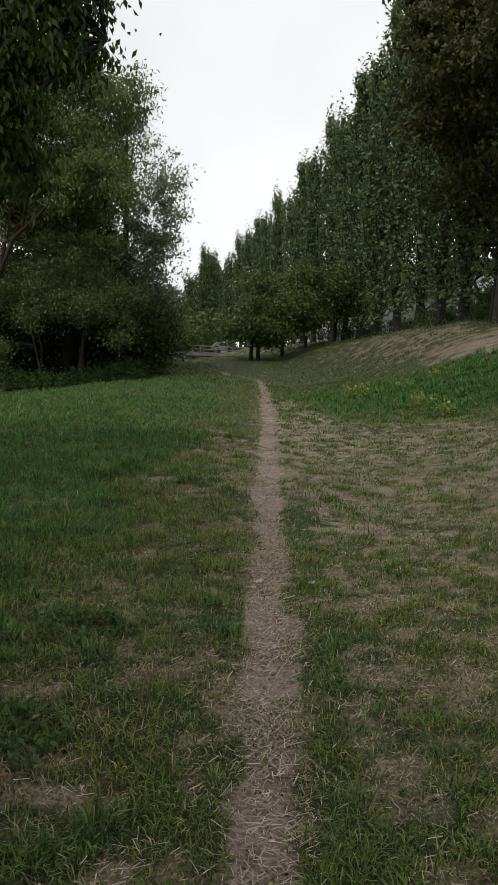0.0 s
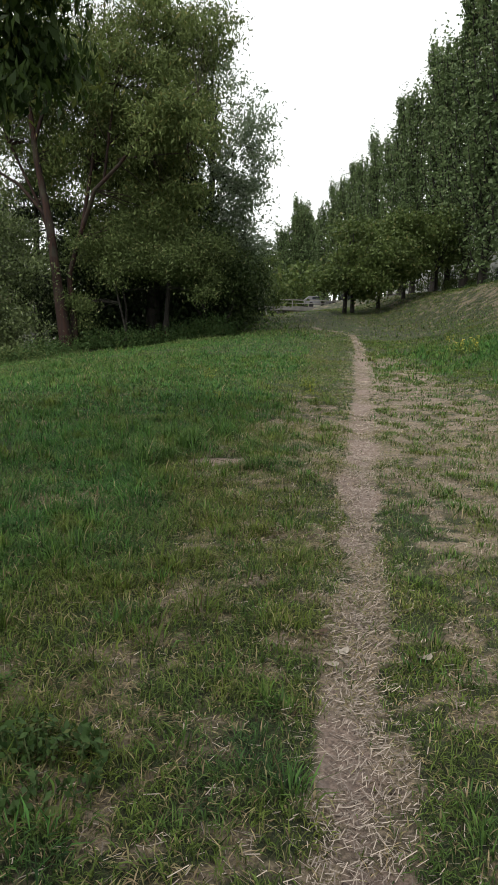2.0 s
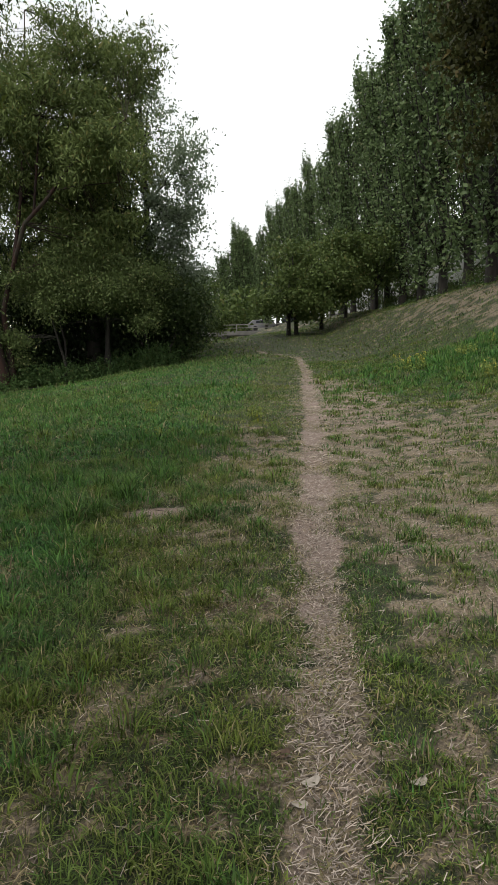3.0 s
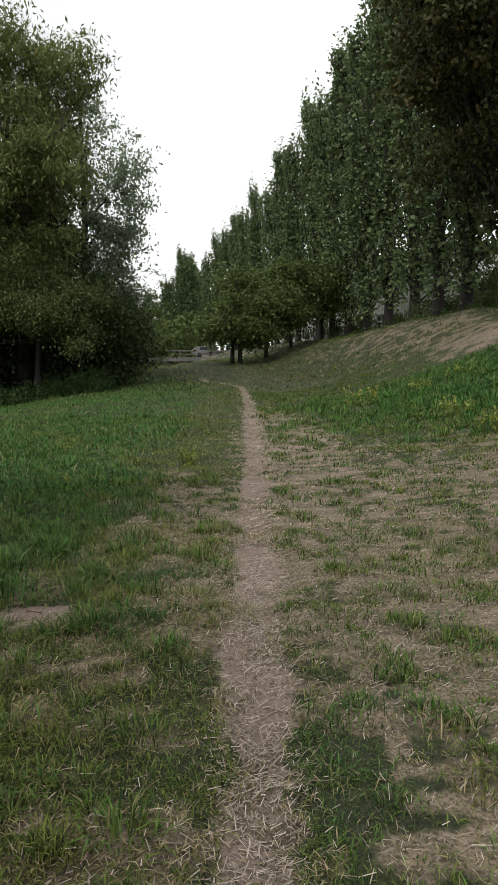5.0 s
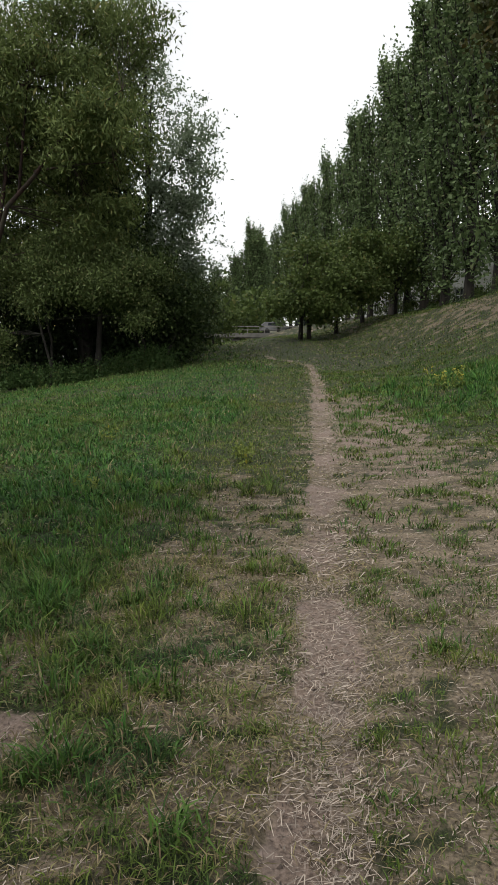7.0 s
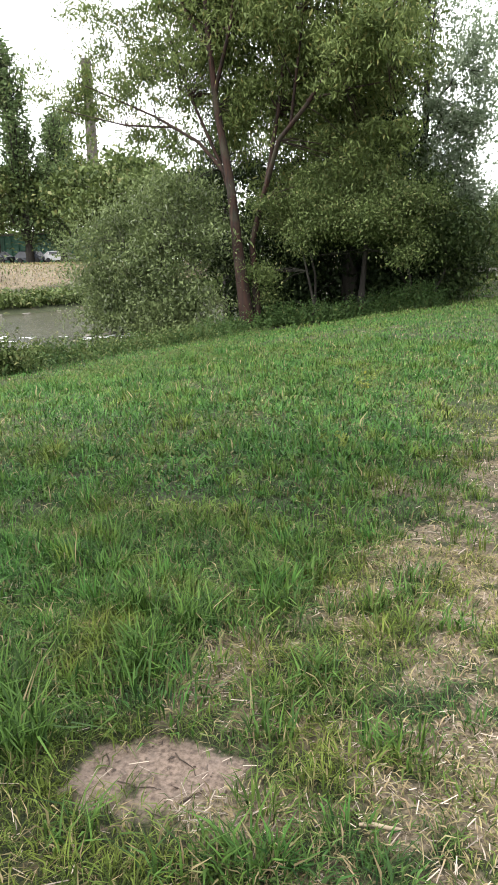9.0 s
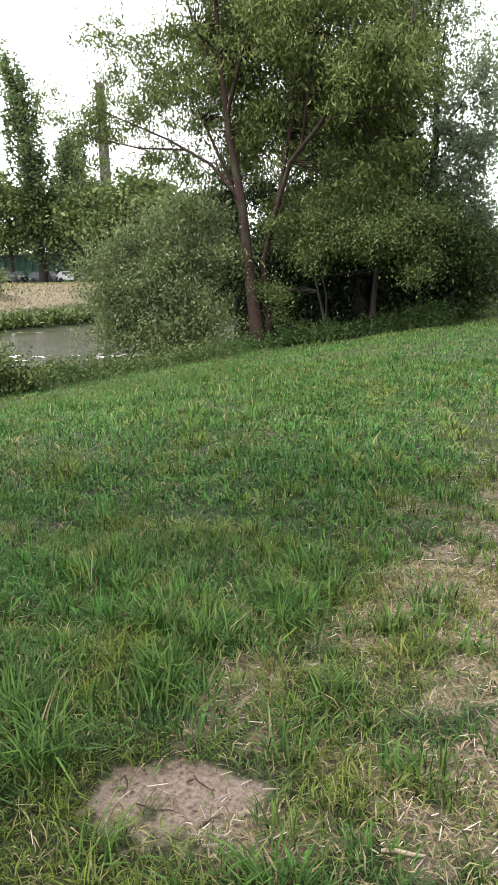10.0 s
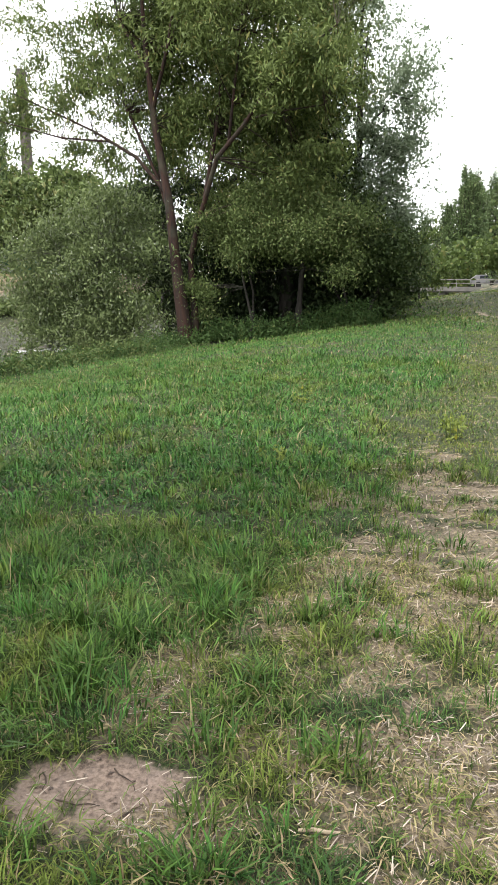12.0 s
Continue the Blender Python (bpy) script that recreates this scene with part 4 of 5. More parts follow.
shrub("hazel_shrub", -7.2, 42, [(0, 0, 2.8, 2.8, 2.4, 2.8, 200), (1.4, 2.5, 1.9, 1.8, 2.0, 1.9, 100)],
      "dark green shrub along the river bank", LEAF_HAZEL, 0.18, 55, 0.4)

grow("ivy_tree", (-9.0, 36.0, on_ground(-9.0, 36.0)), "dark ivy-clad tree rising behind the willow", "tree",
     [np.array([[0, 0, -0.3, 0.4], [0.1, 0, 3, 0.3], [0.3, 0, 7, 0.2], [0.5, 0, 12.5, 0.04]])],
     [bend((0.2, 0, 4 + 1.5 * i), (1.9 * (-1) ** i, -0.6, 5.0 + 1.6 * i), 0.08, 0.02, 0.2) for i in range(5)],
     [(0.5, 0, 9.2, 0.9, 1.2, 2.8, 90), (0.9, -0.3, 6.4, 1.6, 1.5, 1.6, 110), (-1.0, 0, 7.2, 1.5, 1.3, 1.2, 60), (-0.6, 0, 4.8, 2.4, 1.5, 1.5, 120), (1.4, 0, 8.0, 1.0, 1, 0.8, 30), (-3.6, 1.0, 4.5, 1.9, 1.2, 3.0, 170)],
     LEAF_DARK_SHADE, BARK_DARK, 0.17, 60, 0.36, 0.3, 0.6, 0.4, 0.3)
grow("aspen", (-6.6, 38.0, on_ground(-6.6, 38.0)), "tall airy silver-leaved tree with sky between its branches", "tree",
     [np.array([[0, 0, -0.3, 0.32], [0, 0, 3, 0.24], [0.2, 0, 8, 0.15], [0.1, 0, 14.6, 0.03]]),
      np.array([[-0.8, 0.4, -0.3, 0.25], [-0.9, 0.4, 3.5, 0.18], [-1.4, 0.3, 8, 0.11], [-1.8, 0.2, 13.0, 0.03]])],
     [bend((0.1, 0, 3.0 + 0.9 * i), (rng.uniform(1.0, 2.5) * (1 - 0.07 * i) * (1 if i % 3 else -1), rng.normal(0, 1), 4.6 + 0.95 * i), 0.07, 0.012, 0.15) for i in range(11)],
     [(1.2, 0, 6.4, 2.0, 1.6, 2.2, 220), (0.9, 0, 10.0, 2.1, 1.6, 2.4, 190), (-0.6, 0, 13.0, 2.0, 1.5, 2.2, 140), (1.6, -0.4, 8.2, 1.8, 1.2, 1.6, 90), (-2.2, 0, 9.5, 2.0, 1.6, 2.6, 190),
      (-1.0, 0, 5.0, 2.4, 1.6, 1.6, 150), (2.0, 0, 4.4, 1.2, 1.4, 1.4, 80)], LEAF_ASPEN, BARK_DARK, 0.175, 24, 0.27, 0.5, 0.5, 0.3, 0.2, clump=5, loose=0.15)

# overhanging tree beside the start of the walk
grow("walnut_tree", (-5.6, 6.4, on_ground(-5.6, 6.4)), "dark leafy tree whose branches hang over the meadow", "tree",
     [np.array([[0, 0, -0.3, 0.34], [0.05, 0, 1.5, 0.25], [0.3, 0.2, 4, 0.19], [0.6, 0.6, 7.2, 0.06]])],
     [np.array([[0.3, 0.2, 4.0, 0.1], [1.4, 1.0, 5.2, 0.07], [2.8, 1.7, 5.4, 0.04], [3.9, 2.1, 5.0, 0.012]]),
      np.array([[0.3, 0.2, 3.6, 0.09], [1.2, 1.6, 4.6, 0.06], [2.2, 2.8, 4.5, 0.03], [2.8, 3.4, 3.9, 0.01]]),
      np.array([[0.4, 0.4, 5.0, 0.09], [0.6, 1.6, 6.2, 0.06], [0.9, 2.8, 6.4, 0.03]]),
      np.array([[0.4, 0.3, 4.6, 0.08], [-1.2, 0.8, 6.0, 0.05], [-2.6, 1.0, 6.4, 0.02]]),
      # two unseen limbs that carry the added shading foliage
      np.array([[0.3, 0.2, 3.8, 0.11], [0.9, -2.0, 5.3, 0.08], [1.9, -4.2, 5.8, 0.05], [2.9, -6.4, 6.0, 0.015]]),
      np.array([[0.35, 0.2, 4.4, 0.09], [-0.4, -1.8, 5.9, 0.06], [-0.8, -4.0, 6.6, 0.02]])],
     [(2.4, 1.8, 5.5, 1.5, 1.1, 0.75, 95), (1.9, 2.4, 5.0, 1.0, 0.8, 0.5, 50), (0.8, 2.2, 6.1, 1.3, 1.0, 0.7, 70),
      (0, 0.5, 6.8, 2.2, 2.0, 1.2, 90), (-1.8, 0.8, 6.0, 1.6, 1.5, 1.0, 50), (2.9, 1.5, 4.4, 0.9, 0.7, 0.6, 100), (2.1, 2.2, 4.2, 0.8, 0.7, 0.6, 20), (1.0, 2.3, 3.1, 0.45, 0.45, 0.7, 40), (2.9, 2.2, 5.4, 1.1, 0.9, 0.8, 90), (3.3, 1.9, 5.3, 0.6, 0.6, 0.6, 50), (2.9, 1.9, 3.7, 0.35, 0.4, 0.5, 34), (2.2, 1.4, 3.4, 0.55, 0.6, 0.7, 60), (2.5, 1.7, 4.6, 0.9, 0.6, 0.6, 70),
      # unseen foliage added behind the view to shade the near left ground
      (1.6, -2.6, 6.0, 2.4, 2.2, 1.1, 190), (2.6, -5.4, 5.8, 2.2, 2.0, 1.0, 150), (-0.6, -3.6, 6.6, 2.4, 2.4, 1.3, 150)], LEAF_WALNUT, BARK_DARK, 0.115, 34, 0.16, 0.9, 0.38, 0.9, 0.2, clump=9, loose=0.11)

# added out of view behind the start, only to darken the near ground
round_tree("walnut_tree", -1.2, -4.6, 8.6, 9.4, "unseen leafy tree added behind the start to shade the path", LEAF_WALNUT, BARK_DARK, "", 1, 3.4, 0.2, 420, 40, 0.4, 0.26)

# ---- foot bridge over the river ----
bridge = thing("bridge", -12.0, 88.5, 0.0, "low concrete bridge with a pale steel railing", "bridge")
part("deck", box(0, 0, 0.25, 30, 3.2, 0.5, 0.05), CONCRETE, bridge)
part("edge_beam", box(0, -1.7, 0.36, 30, 0.2, 0.5, 0.03), CONCRETE, bridge)
for sx in (-8.6, 5.4):
    part("pier", box(sx, 0, -1.3, 0.8, 2.6, 2.6, 0.08), CONCRETE, bridge)
for z, t in ((1.36, 0.11), (0.98, 0.07)):
    part("rail", box(0, -1.6, z, 30, 0.07, t, 0.015), RAIL, bridge)
post = box(0, 0, 0, 0.09, 0.09, 0.95, 0.012)
post_mesh = bpy.data.meshes.new("post")
post.to_mesh(post_mesh)
post.free()
post_mesh.materials.append(RAIL)
for n in range(16):
    child("post", post_mesh, bridge).location = (-14.8 + n * 1.97, -1.6, 0.9)


# ---- pale building behind the poplars ----
def building(x, y, z, turn, length, storeys, label):
    h = storeys * 3.1 + 0.8
    b = thing("building", x, y, z, label, "building")
    b.matrix_world = pose(x, y, z, 0, 0, turn)
    # wall with openings: piers between windows, bands below and above them
    n = int(length // 3.0)
    wide, high = 1.7, 1.9
    step = length / n
    depth = 0.35
    wall = bmesh.new()
    for s in range(storeys):
        base = s * 3.1
        box(0, 0, base + 0.5, length, depth, 1.0, 0, wall)
        box(0, 0, base + 1.0 + high + (3.1 - 1.0 - high) / 2, length, depth, 3.1 - 1.0 - high, 0, wall)
        for i in range(n + 1):
            w = step - wide if 0 < i < n else (step - wide) / 2
            cx = -length / 2 + i * step + (0 if 0 < i < n else (w / 2 if i == 0 else -w / 2))
            box(cx, 0, base + 1.0 + high / 2, w, depth, high, 0, wall)
    box(0, 0, storeys * 3.1 + 0.3, length, depth, 0.6, 0, wall)
    box(0, 9, h / 2, length, 0.3, h, 0, wall)
    for e in (-1, 1):
        box(e * (length / 2 - 0.15), 4.5, h / 2, 0.3, 8.7, h, 0, wall)
    part("wall", wall, RENDER_WALL, b)
    part("roof", box(0, 4.5, h + 0.15, length + 0.8, 10.2, 0.3, 0.05), ROOF, b)
    part("plinth", box(0, -0.22, 0.2, length, 0.1, 1.2, 0.02), CONCRETE, b)
    glass = bpy.data.meshes.new("pane")
    g = box(0, 0.08, 0, wide - 0.1, 0.02, high - 0.1)
    g.to_mesh(glass)
    g.free()
    glass.materials.append(GLASS_DARK)
    fr = bmesh.new()
    for sx in (-1, 1):
        box(sx * (wide / 2 - 0.05), 0, 0, 0.1, 0.12, high - 0.01, 0, fr)
    for sz in (-1, 1):
        box(0, 0, sz * (high / 2 - 0.055), wide - 0.21, 0.12, 0.1, 0, fr)
    box(0, 0, 0, 0.08, 0.1, high - 0.22, 0, fr)
    box(0, 0, 0.35, wide - 0.22, 0.09, 0.07, 0, fr)
    frame_mesh = bpy.data.meshes.new("window_frame")
    fr.to_mesh(frame_mesh)
    fr.free()
    frame_mesh.materials.append(FRAME_WHITE)
    for s in range(storeys):
        for i in range(n):
            w = child("window_frame", frame_mesh, b)
            w.location = (-length / 2 + (i + 0.5) * step, 0, s * 3.1 + 1.0 + high / 2)
            child("pane", glass, w)
    return b


building(11.2, 72, 1.6, -76, 40, 2, "long pale two-storey building with white-framed windows")


# ---- across the river ----
def car(x, y, turn, paint, label, van=False):
    c = thing("car", x, y, on_ground(x, y), label, "car", "parked cars")
    c.matrix_world = pose(x, y, on_ground(x, y), 0, 0, turn)
    body = bmesh.new()
    roof = 1.9 if van else 1.45
    side = [(-2.1, 0.35), (2.1, 0.35), (2.15, 0.75), (1.35, 0.9), (0.7, roof), (-1.5 if not van else -2.0, roof), (-2.15, 0.9)]
    rows = [[body.verts.new((px, s * (0.85 if pz < 1.0 else 0.7), pz)) for px, pz in side] for s in (-1, 1)]
    body.faces.new(rows[0][::-1])
    body.faces.new(rows[1])
    for a in range(len(side)):
        e = (a + 1) % len(side)
        body.faces.new((rows[0][a], rows[0][e], rows[1][e], rows[1][a]))
    bmesh.ops.recalc_face_normals(body, faces=body.faces)
    bmesh.ops.bevel(body, geom=list(body.edges), offset=0.07, segments=2, affect="EDGES")
    part("body", body, paint, c)
    for s in (-1, 1):
        part("side_window", box(-0.3, s * 0.775, 1.18, 1.7, 0.08, 0.34, 0.03), GLASS_DARK, c)
        for px in (-1.3, 1.3):
            wheel = bmesh.new()
            bmesh.ops.create_cone(wheel, cap_ends=True, segments=18, radius1=0.33, radius2=0.33, depth=0.22,
                                  matrix=pose(px, s * 0.8, 0.33, 90))
            bmesh.ops.bevel(wheel, geom=[e for e in wheel.edges if len(e.link_faces) == 2 and e.calc_face_angle() > 1], offset=0.03, segments=2, affect="EDGES")
            part("wheel", wheel, RUBBER, c)
    return c


for x, y, turn, paint, label in ((-71.5, 74, 5, CAR_WHITE, "white car parked under the far trees"), (-67.0, 75.5, 0, CAR_DARK, "dark car parked under the far trees"),
                                 (-62.0, 76, 4, CAR_DARK, "dark car parked under the far trees"), (-58.0, 76.5, 0, CAR_WHITE, "white car parked under the far trees"),
                                 (-2.0, 96, 8, CAR_GREY, "grey car parked beyond the bridge"), (2.6, 97, 0, CAR_DARK, "dark car parked beyond the bridge")):
    car(x, y, turn, paint, label)

shed = thing("shed", -66, 84, on_ground(-66, 84) - 0.1, "long green sheet-metal shed across the river", "shed")
part("wall", box(0, 0, 1.9, 30, 5, 3.6, 0.04), GREEN_SHEET, shed)
part("roof", box(0, 0, 3.85, 30.8, 5.8, 0.25, 0.05), ROOF, shed)
rib = box(0, 0, 0, 0.14, 0.1, 3.4, 0.02)
rib_mesh = bpy.data.meshes.new("rib")
rib.to_mesh(rib_mesh)
rib.free()
rib_mesh.materials.append(GREEN_SHEET)
for n in range(24):
    child("rib", rib_mesh, shed).location = (-14.4 + n * 1.25, -2.54, 1.85)

stack = thing("chimney", -66, 95, on_ground(-66, 95), "tall grey-brown brick chimney far across the river", "chimney")
shaft = bmesh.new()
bmesh.ops.create_cone(shaft, cap_ends=True, segments=20, radius1=1.05, radius2=0.62, depth=28, matrix=Matrix.Translation((0, 0, 13.8)))
part("shaft", shaft, BRICK_GREY, stack)
for z, r in ((27.2, 0.76), (25.6, 0.74)):
    ring = bmesh.new()
    bmesh.ops.create_cone(ring, cap_ends=True, segments=20, radius1=r, radius2=r, depth=0.5, matrix=Matrix.Translation((0, 0, z)))
    part("collar", ring, BRICK_GREY, stack)

for x, y, lobes, label, leaf in (
        (-39.5, 44.0, [(0, 0, 0.8, 2.2, 1.6, 1.2, 100)], "light green shrub at the far water's edge", LEAF_SILVER),
        (-30.5, 53.0, [(0, 0, 1.0, 2.4, 1.4, 1.2, 80)], "green shrub at the far water's edge", LEAF_LINDEN),
        (-28.0, 60.0, [(0, 0, 2.6, 3.4, 2.0, 2.8, 150), (2.5, 1, 2.2, 2.6, 2, 2.2, 90)], "large green shrub on the far bank", LEAF_LINDEN),
        (-12.9, 18.2, [(0, 0, 0.75, 1.0, 0.8, 0.75, 150), (-1.2, 0.2, 0.7, 1.0, 0.8, 0.7, 90), (0.6, 0.9, 0.4, 0.7, 0.6, 0.4, 50)], "leafy green shrub at the river bank", LEAF_BUSH),
        (-13.7, 21.0, [(0, 0, 0.4, 1.0, 0.9, 0.45, 70)], "low leafy shrub at the river bank", LEAF_BUSH)):
    near_by = y < 30
    shrub("bank_shrub", x, y, lobes, label, leaf, 0.1 if near_by else 0.28, 42 if near_by else 26, 0.2 if near_by else 0.4, stems=5, twigs=0.3)

# dark hedge behind the poplars
for n in range(5):
    y = 31 + 4.4 * n
    x = float(row_x(y)) + 4.6 + 1.4 * (n % 3)
    s = 1.0 + 0.45 * ((n * 7) % 4) / 3
    shrub("hedge_shrub", x, y, [(0, 0, 1.5 * s, 2.3 * s, 1.7, 1.6 * s, 95), (0.4, 1.0, 2.8 * s, 1.6 * s, 1.4, 1.1 * s, 45)], "dark green shrub in a hedge behind the poplars", LEAF_LINDEN, 0.26, 32, 0.42, stems=4, twigs=0.1)

# undergrowth along the foot of the poplars
for n, (x, y, s) in enumerate(((14.0, 34, 1.3), (12.8, 39, 1.0), (12.2, 44, 1.2), (11.5, 48.5, 0.9), (10.4, 54, 1.2), (9.6, 58, 0.9), (14.5, 30.5, 1.5), (8.2, 66, 1.1))):
    shrub("bank_shrub", x, y, [(0, 0, 0.6 * s, 1.2 * s, 1.0 * s, 0.7 * s, 45)], "small leafy shrub between the poplar trunks", LEAF_LINDEN, 0.16, 40, 0.25, stems=4)


# ---- distant woods ----
def woods(x0, y0, x1, y1, tall_m, count, label):
    s = rng.random(count)
    top = tall_m * (0.55 + 0.45 * fractal(s * 40, s * 0 + 3, 1.0, 111))
    x, y = x0 + (x1 - x0) * s + rng.normal(0, 1.5, count), y0 + (y1 - y0) * s + rng.normal(0, 2.0, count)
    c = np.stack([x, y, surface(x, y) + top * rng.random(count) ** 0.8], -1)
    co, faces = leaves(cluster_leaves(c, 22, 0.9), 0.75, 0.6, 0.2)
    tagged(new("far_woods", fast_mesh("far_woods", co, faces, LEAF_LINDEN)), label, "woods", kind="stuff")


woods(-45, 140, 30, 150, 15, 700, "dark distant woods beyond the bridge")
woods(-26, 100, -3.5, 106, 8, 220, "dark distant trees by the far river bend")
woods(-130, 105, -30, 125, 9, 800, "distant woods across the river")
woods(26, 20, 40, 60, 8, 260, "dark hedge behind the poplar bank")


# ---- bank weeds ----
def weeds(name, x, y, tall_m, leaf_m, material, label, per=9):
    """Leafy stalks: a thin stem each with leaves up its length."""
    n = len(x)
    h = tall_m * rng.uniform(0.4, 1.2, n) * (0.35 + 1.2 * fractal(x, y, 0.9, 151))
    root = np.stack([x, y, surface(x, y)], -1)
    lean = rng.normal(0, 0.18, (n, 2))
    u = rng.uniform(0.15, 1.05, (n, per))
    c = np.repeat(root[:, None], per, 1)
    c[..., 2] += u * h[:, None]
    c[..., :2] += lean[:, None] * (u * h[:, None])[..., None] + rng.normal(0, 0.6 * leaf_m, (n, per, 2))
    co, faces = leaves(c.reshape(-1, 3), leaf_m, 0.42, 0.35, 0.7)
    tagged(new(name, fast_mesh(name, co, faces, material)), label, "weeds", kind="stuff")


wy = rng.uniform(15.5, 34, 1900)
wx = bank_x(wy) + 0.5 + np.abs(rng.normal(0, 0.75, 1900))
weeds("bank_weeds", wx, wy, 0.46, 0.09, LEAF_NETTLE, "knee-high nettles and weeds along the river edge")
s = rng.random(1500)
weeds("bank_weeds", -12.2 + 7.6 * s + rng.normal(0, 0.25, 1500), 31.0 + 2.6 * s + rng.normal(0, 0.5, 1500), 0.75, 0.11, LEAF_NETTLE, "nettles along the foot of the shady thicket")
wy = rng.uniform(16.5, 28, 750)
weeds("bank_weeds", bank_x(wy) + 0.9 + np.abs(rng.normal(0, 0.6, 750)), wy, 0.62, 0.085, LEAF_BUSH, "tall pale green weeds on the river bank")
wy = rng.uniform(25, 60, 1500)
weeds("bank_weeds", bank_x(wy) - 20.2 - np.abs(rng.normal(0, 0.8, 1500)), wy, 0.7, 0.3, LEAF_BUSH, "light green reeds along the far water's edge")
wx, wy = scatter(-12, 3, 10, 34, 9000, lambda x, y: in_sight(x, y) * ease(path_x(y) - x, 1.5, 3) * ease(fractal(x, y, 0.35, 121), 0.4, 0.6))
weeds("clover", wx, wy, 0.15, 0.05, LEAF_BUSH, "patches of light green clover in the grass", 6)
wx, wy = scatter(8, 16, 27, 60, 900, lambda x, y: ease(np.abs(x - row_x(y)), 2.2, 0.3))
weeds("bank_weeds", wx, wy, 0.45, 0.14, LEAF_NETTLE, "weeds between the poplar trunks")


# ---- single plants in the meadow ----
def herb(x, y, tall_m, stems, leaf_m, material, label, flower=False, spread=0.12):
    p = thing("wild_plant", x, y, on_ground(x, y), label, "plant")
    paths, cs, fl = [], [], []
    for _ in range(stems):
        a, o = rng.random() * 6.28, spread * rng.random() ** 0.5
        h = tall_m * rng.uniform(0.55, 1.1)
        tip = np.array([math.cos(a) * (o + 0.25 * h), math.sin(a) * (o + 0.25 * h), h])
        path = bend((math.cos(a) * o, math.sin(a) * o, -0.03), tip, 0.005, 0.002, 0.02, 0.05, 5)
        paths.append(path)
        u = rng.uniform(0.15, 1.0, 12)
        cs.append(np.stack([np.interp(u, np.linspace(0, 1, 5), path[:, k]) for k in range(3)], -1) + rng.normal(0, leaf_m * 0.4, (12, 3)))
        fl.append(tip + rng.normal(0, 0.02, (7, 3)))
    tagged(child("stem_work", fast_mesh("stem_work", *tubes(paths, 4), STEM), p), kind="stuff")
    child("foliage", fast_mesh("foliage", *leaves(np.concatenate(cs), leaf_m, 0.5, 0.15, 0.8), material), p)
    if flower:
        tagged(child("flower_work", fast_mesh("flower_work", *leaves(np.concatenate(fl), 0.022, 0.8, 0, 0.6), FLOWER), p, "small yellow flowers"), kind="stuff")
    return p


herb(-0.22, 13.0, 0.24, 12, 0.055, LEAF_LIGHT, "light green leafy weed beside the path", False, 0.14)
herb(3.4, 20.2, 0.45, 18, 0.07, LEAF_LIGHT, "yellow-flowering weed clump in the green grass", True, 0.34)
herb(4.9, 20.6, 0.32, 14, 0.08, LEAF_LIGHT, "pale leafy weed clump in the grass", False, 0.25)
herb(6.0, 21.0, 0.32, 14, 0.08, LEAF_LIGHT, "pale leafy weed clump in the grass", False, 0.3)
herb(4.35, 16.2, 0.35, 14, 0.08, LEAF_LIGHT, "light green leafy weed on the slope", False, 0.25)
herb(4.25, 14.3, 0.35, 14, 0.08, LEAF_LIGHT, "light green leafy weed on the slope", False, 0.22)
herb(-0.78, 3.5, 0.11, 46, 0.036, LEAF_NETTLE, "dark green broad-leaved weed clump in the grass", False, 0.2)
herb(-0.78, 2.45, 0.1, 44, 0.036, LEAF_NETTLE, "dark green broad-leaved weed clump in the grass", False, 0.2)
herb(-1.15, 2.75, 0.1, 36, 0.034, LEAF_NETTLE, "dark green broad-leaved weed in the grass", False, 0.22)
herb(-1.6, 4.3, 0.1, 30, 0.036, LEAF_NETTLE, "dark green broad-leaved weed in the grass", False, 0.24)
herb(-1.25, 3.2, 0.1, 26, 0.034, LEAF_NETTLE, "dark green broad-leaved weed in the grass", False, 0.2)
herb(-2.2, 14.5, 0.16, 10, 0.045, LEAF_LIGHT, "light green leafy weed in the long grass", False, 0.15)
herb(-1.6, 11.5, 0.14, 8, 0.04, LEAF_LIGHT, "light green leafy weed in the long grass", False, 0.12)


def tuft(x, y, blades_n, tall_m, label, dryness=0.05, width=0.007, spread=0.09):
    a, o = rng.random(blades_n) * 6.28, spread * rng.random(blades_n) ** 0.6
    px, py = x + np.cos(a) * o, y + np.sin(a) * o
    co, q, d = blades(px, py, tall_m * rng.uniform(0.5, 1.2, blades_n), width * rng.uniform(0.7, 1.3, blades_n),
                      (rng.random(blades_n) < dryness) * 0.8, 1.0)
    base = np.array([x, y, on_ground(x, y)])
    t = new("grass_tuft", fast_mesh("grass_tuft", co - base, q, BLADE, {"dry": d, "lush": np.full(len(d), 0.6)}))
    t.location = base
    return tagged(t, label, "grass tuft", kind="stuff")


for x, y, n, h in ((-1.14, 9.1, 130, 0.2), (-0.98, 9.3, 80, 0.18), (-1.41, 7.72, 150, 0.26), (-1.62, 7.9, 150, 0.24), (-1.52, 7.5, 120, 0.26), (-1.3, 8.25, 130, 0.22),
                   (-1.28, 8.6, 120, 0.22), (-1.55, 8.6, 120, 0.24), (-0.69, 8.45, 80, 0.16), (-0.38, 8.2, 60, 0.13), (-0.72, 8.1, 60, 0.14), (-0.08, 7.32, 70, 0.12),
                   (-0.72, 7.5, 40, 0.14), (-1.02, 7.5, 50, 0.16), (-0.6, 7.6, 60, 0.14), (-1.0, 8.85, 80, 0.2), (-0.5, 9.2, 70, 0.14), (-0.25, 9.0, 60, 0.13)):
    tuft(x, y, n, h, "green grass tuft on the trodden meadow")
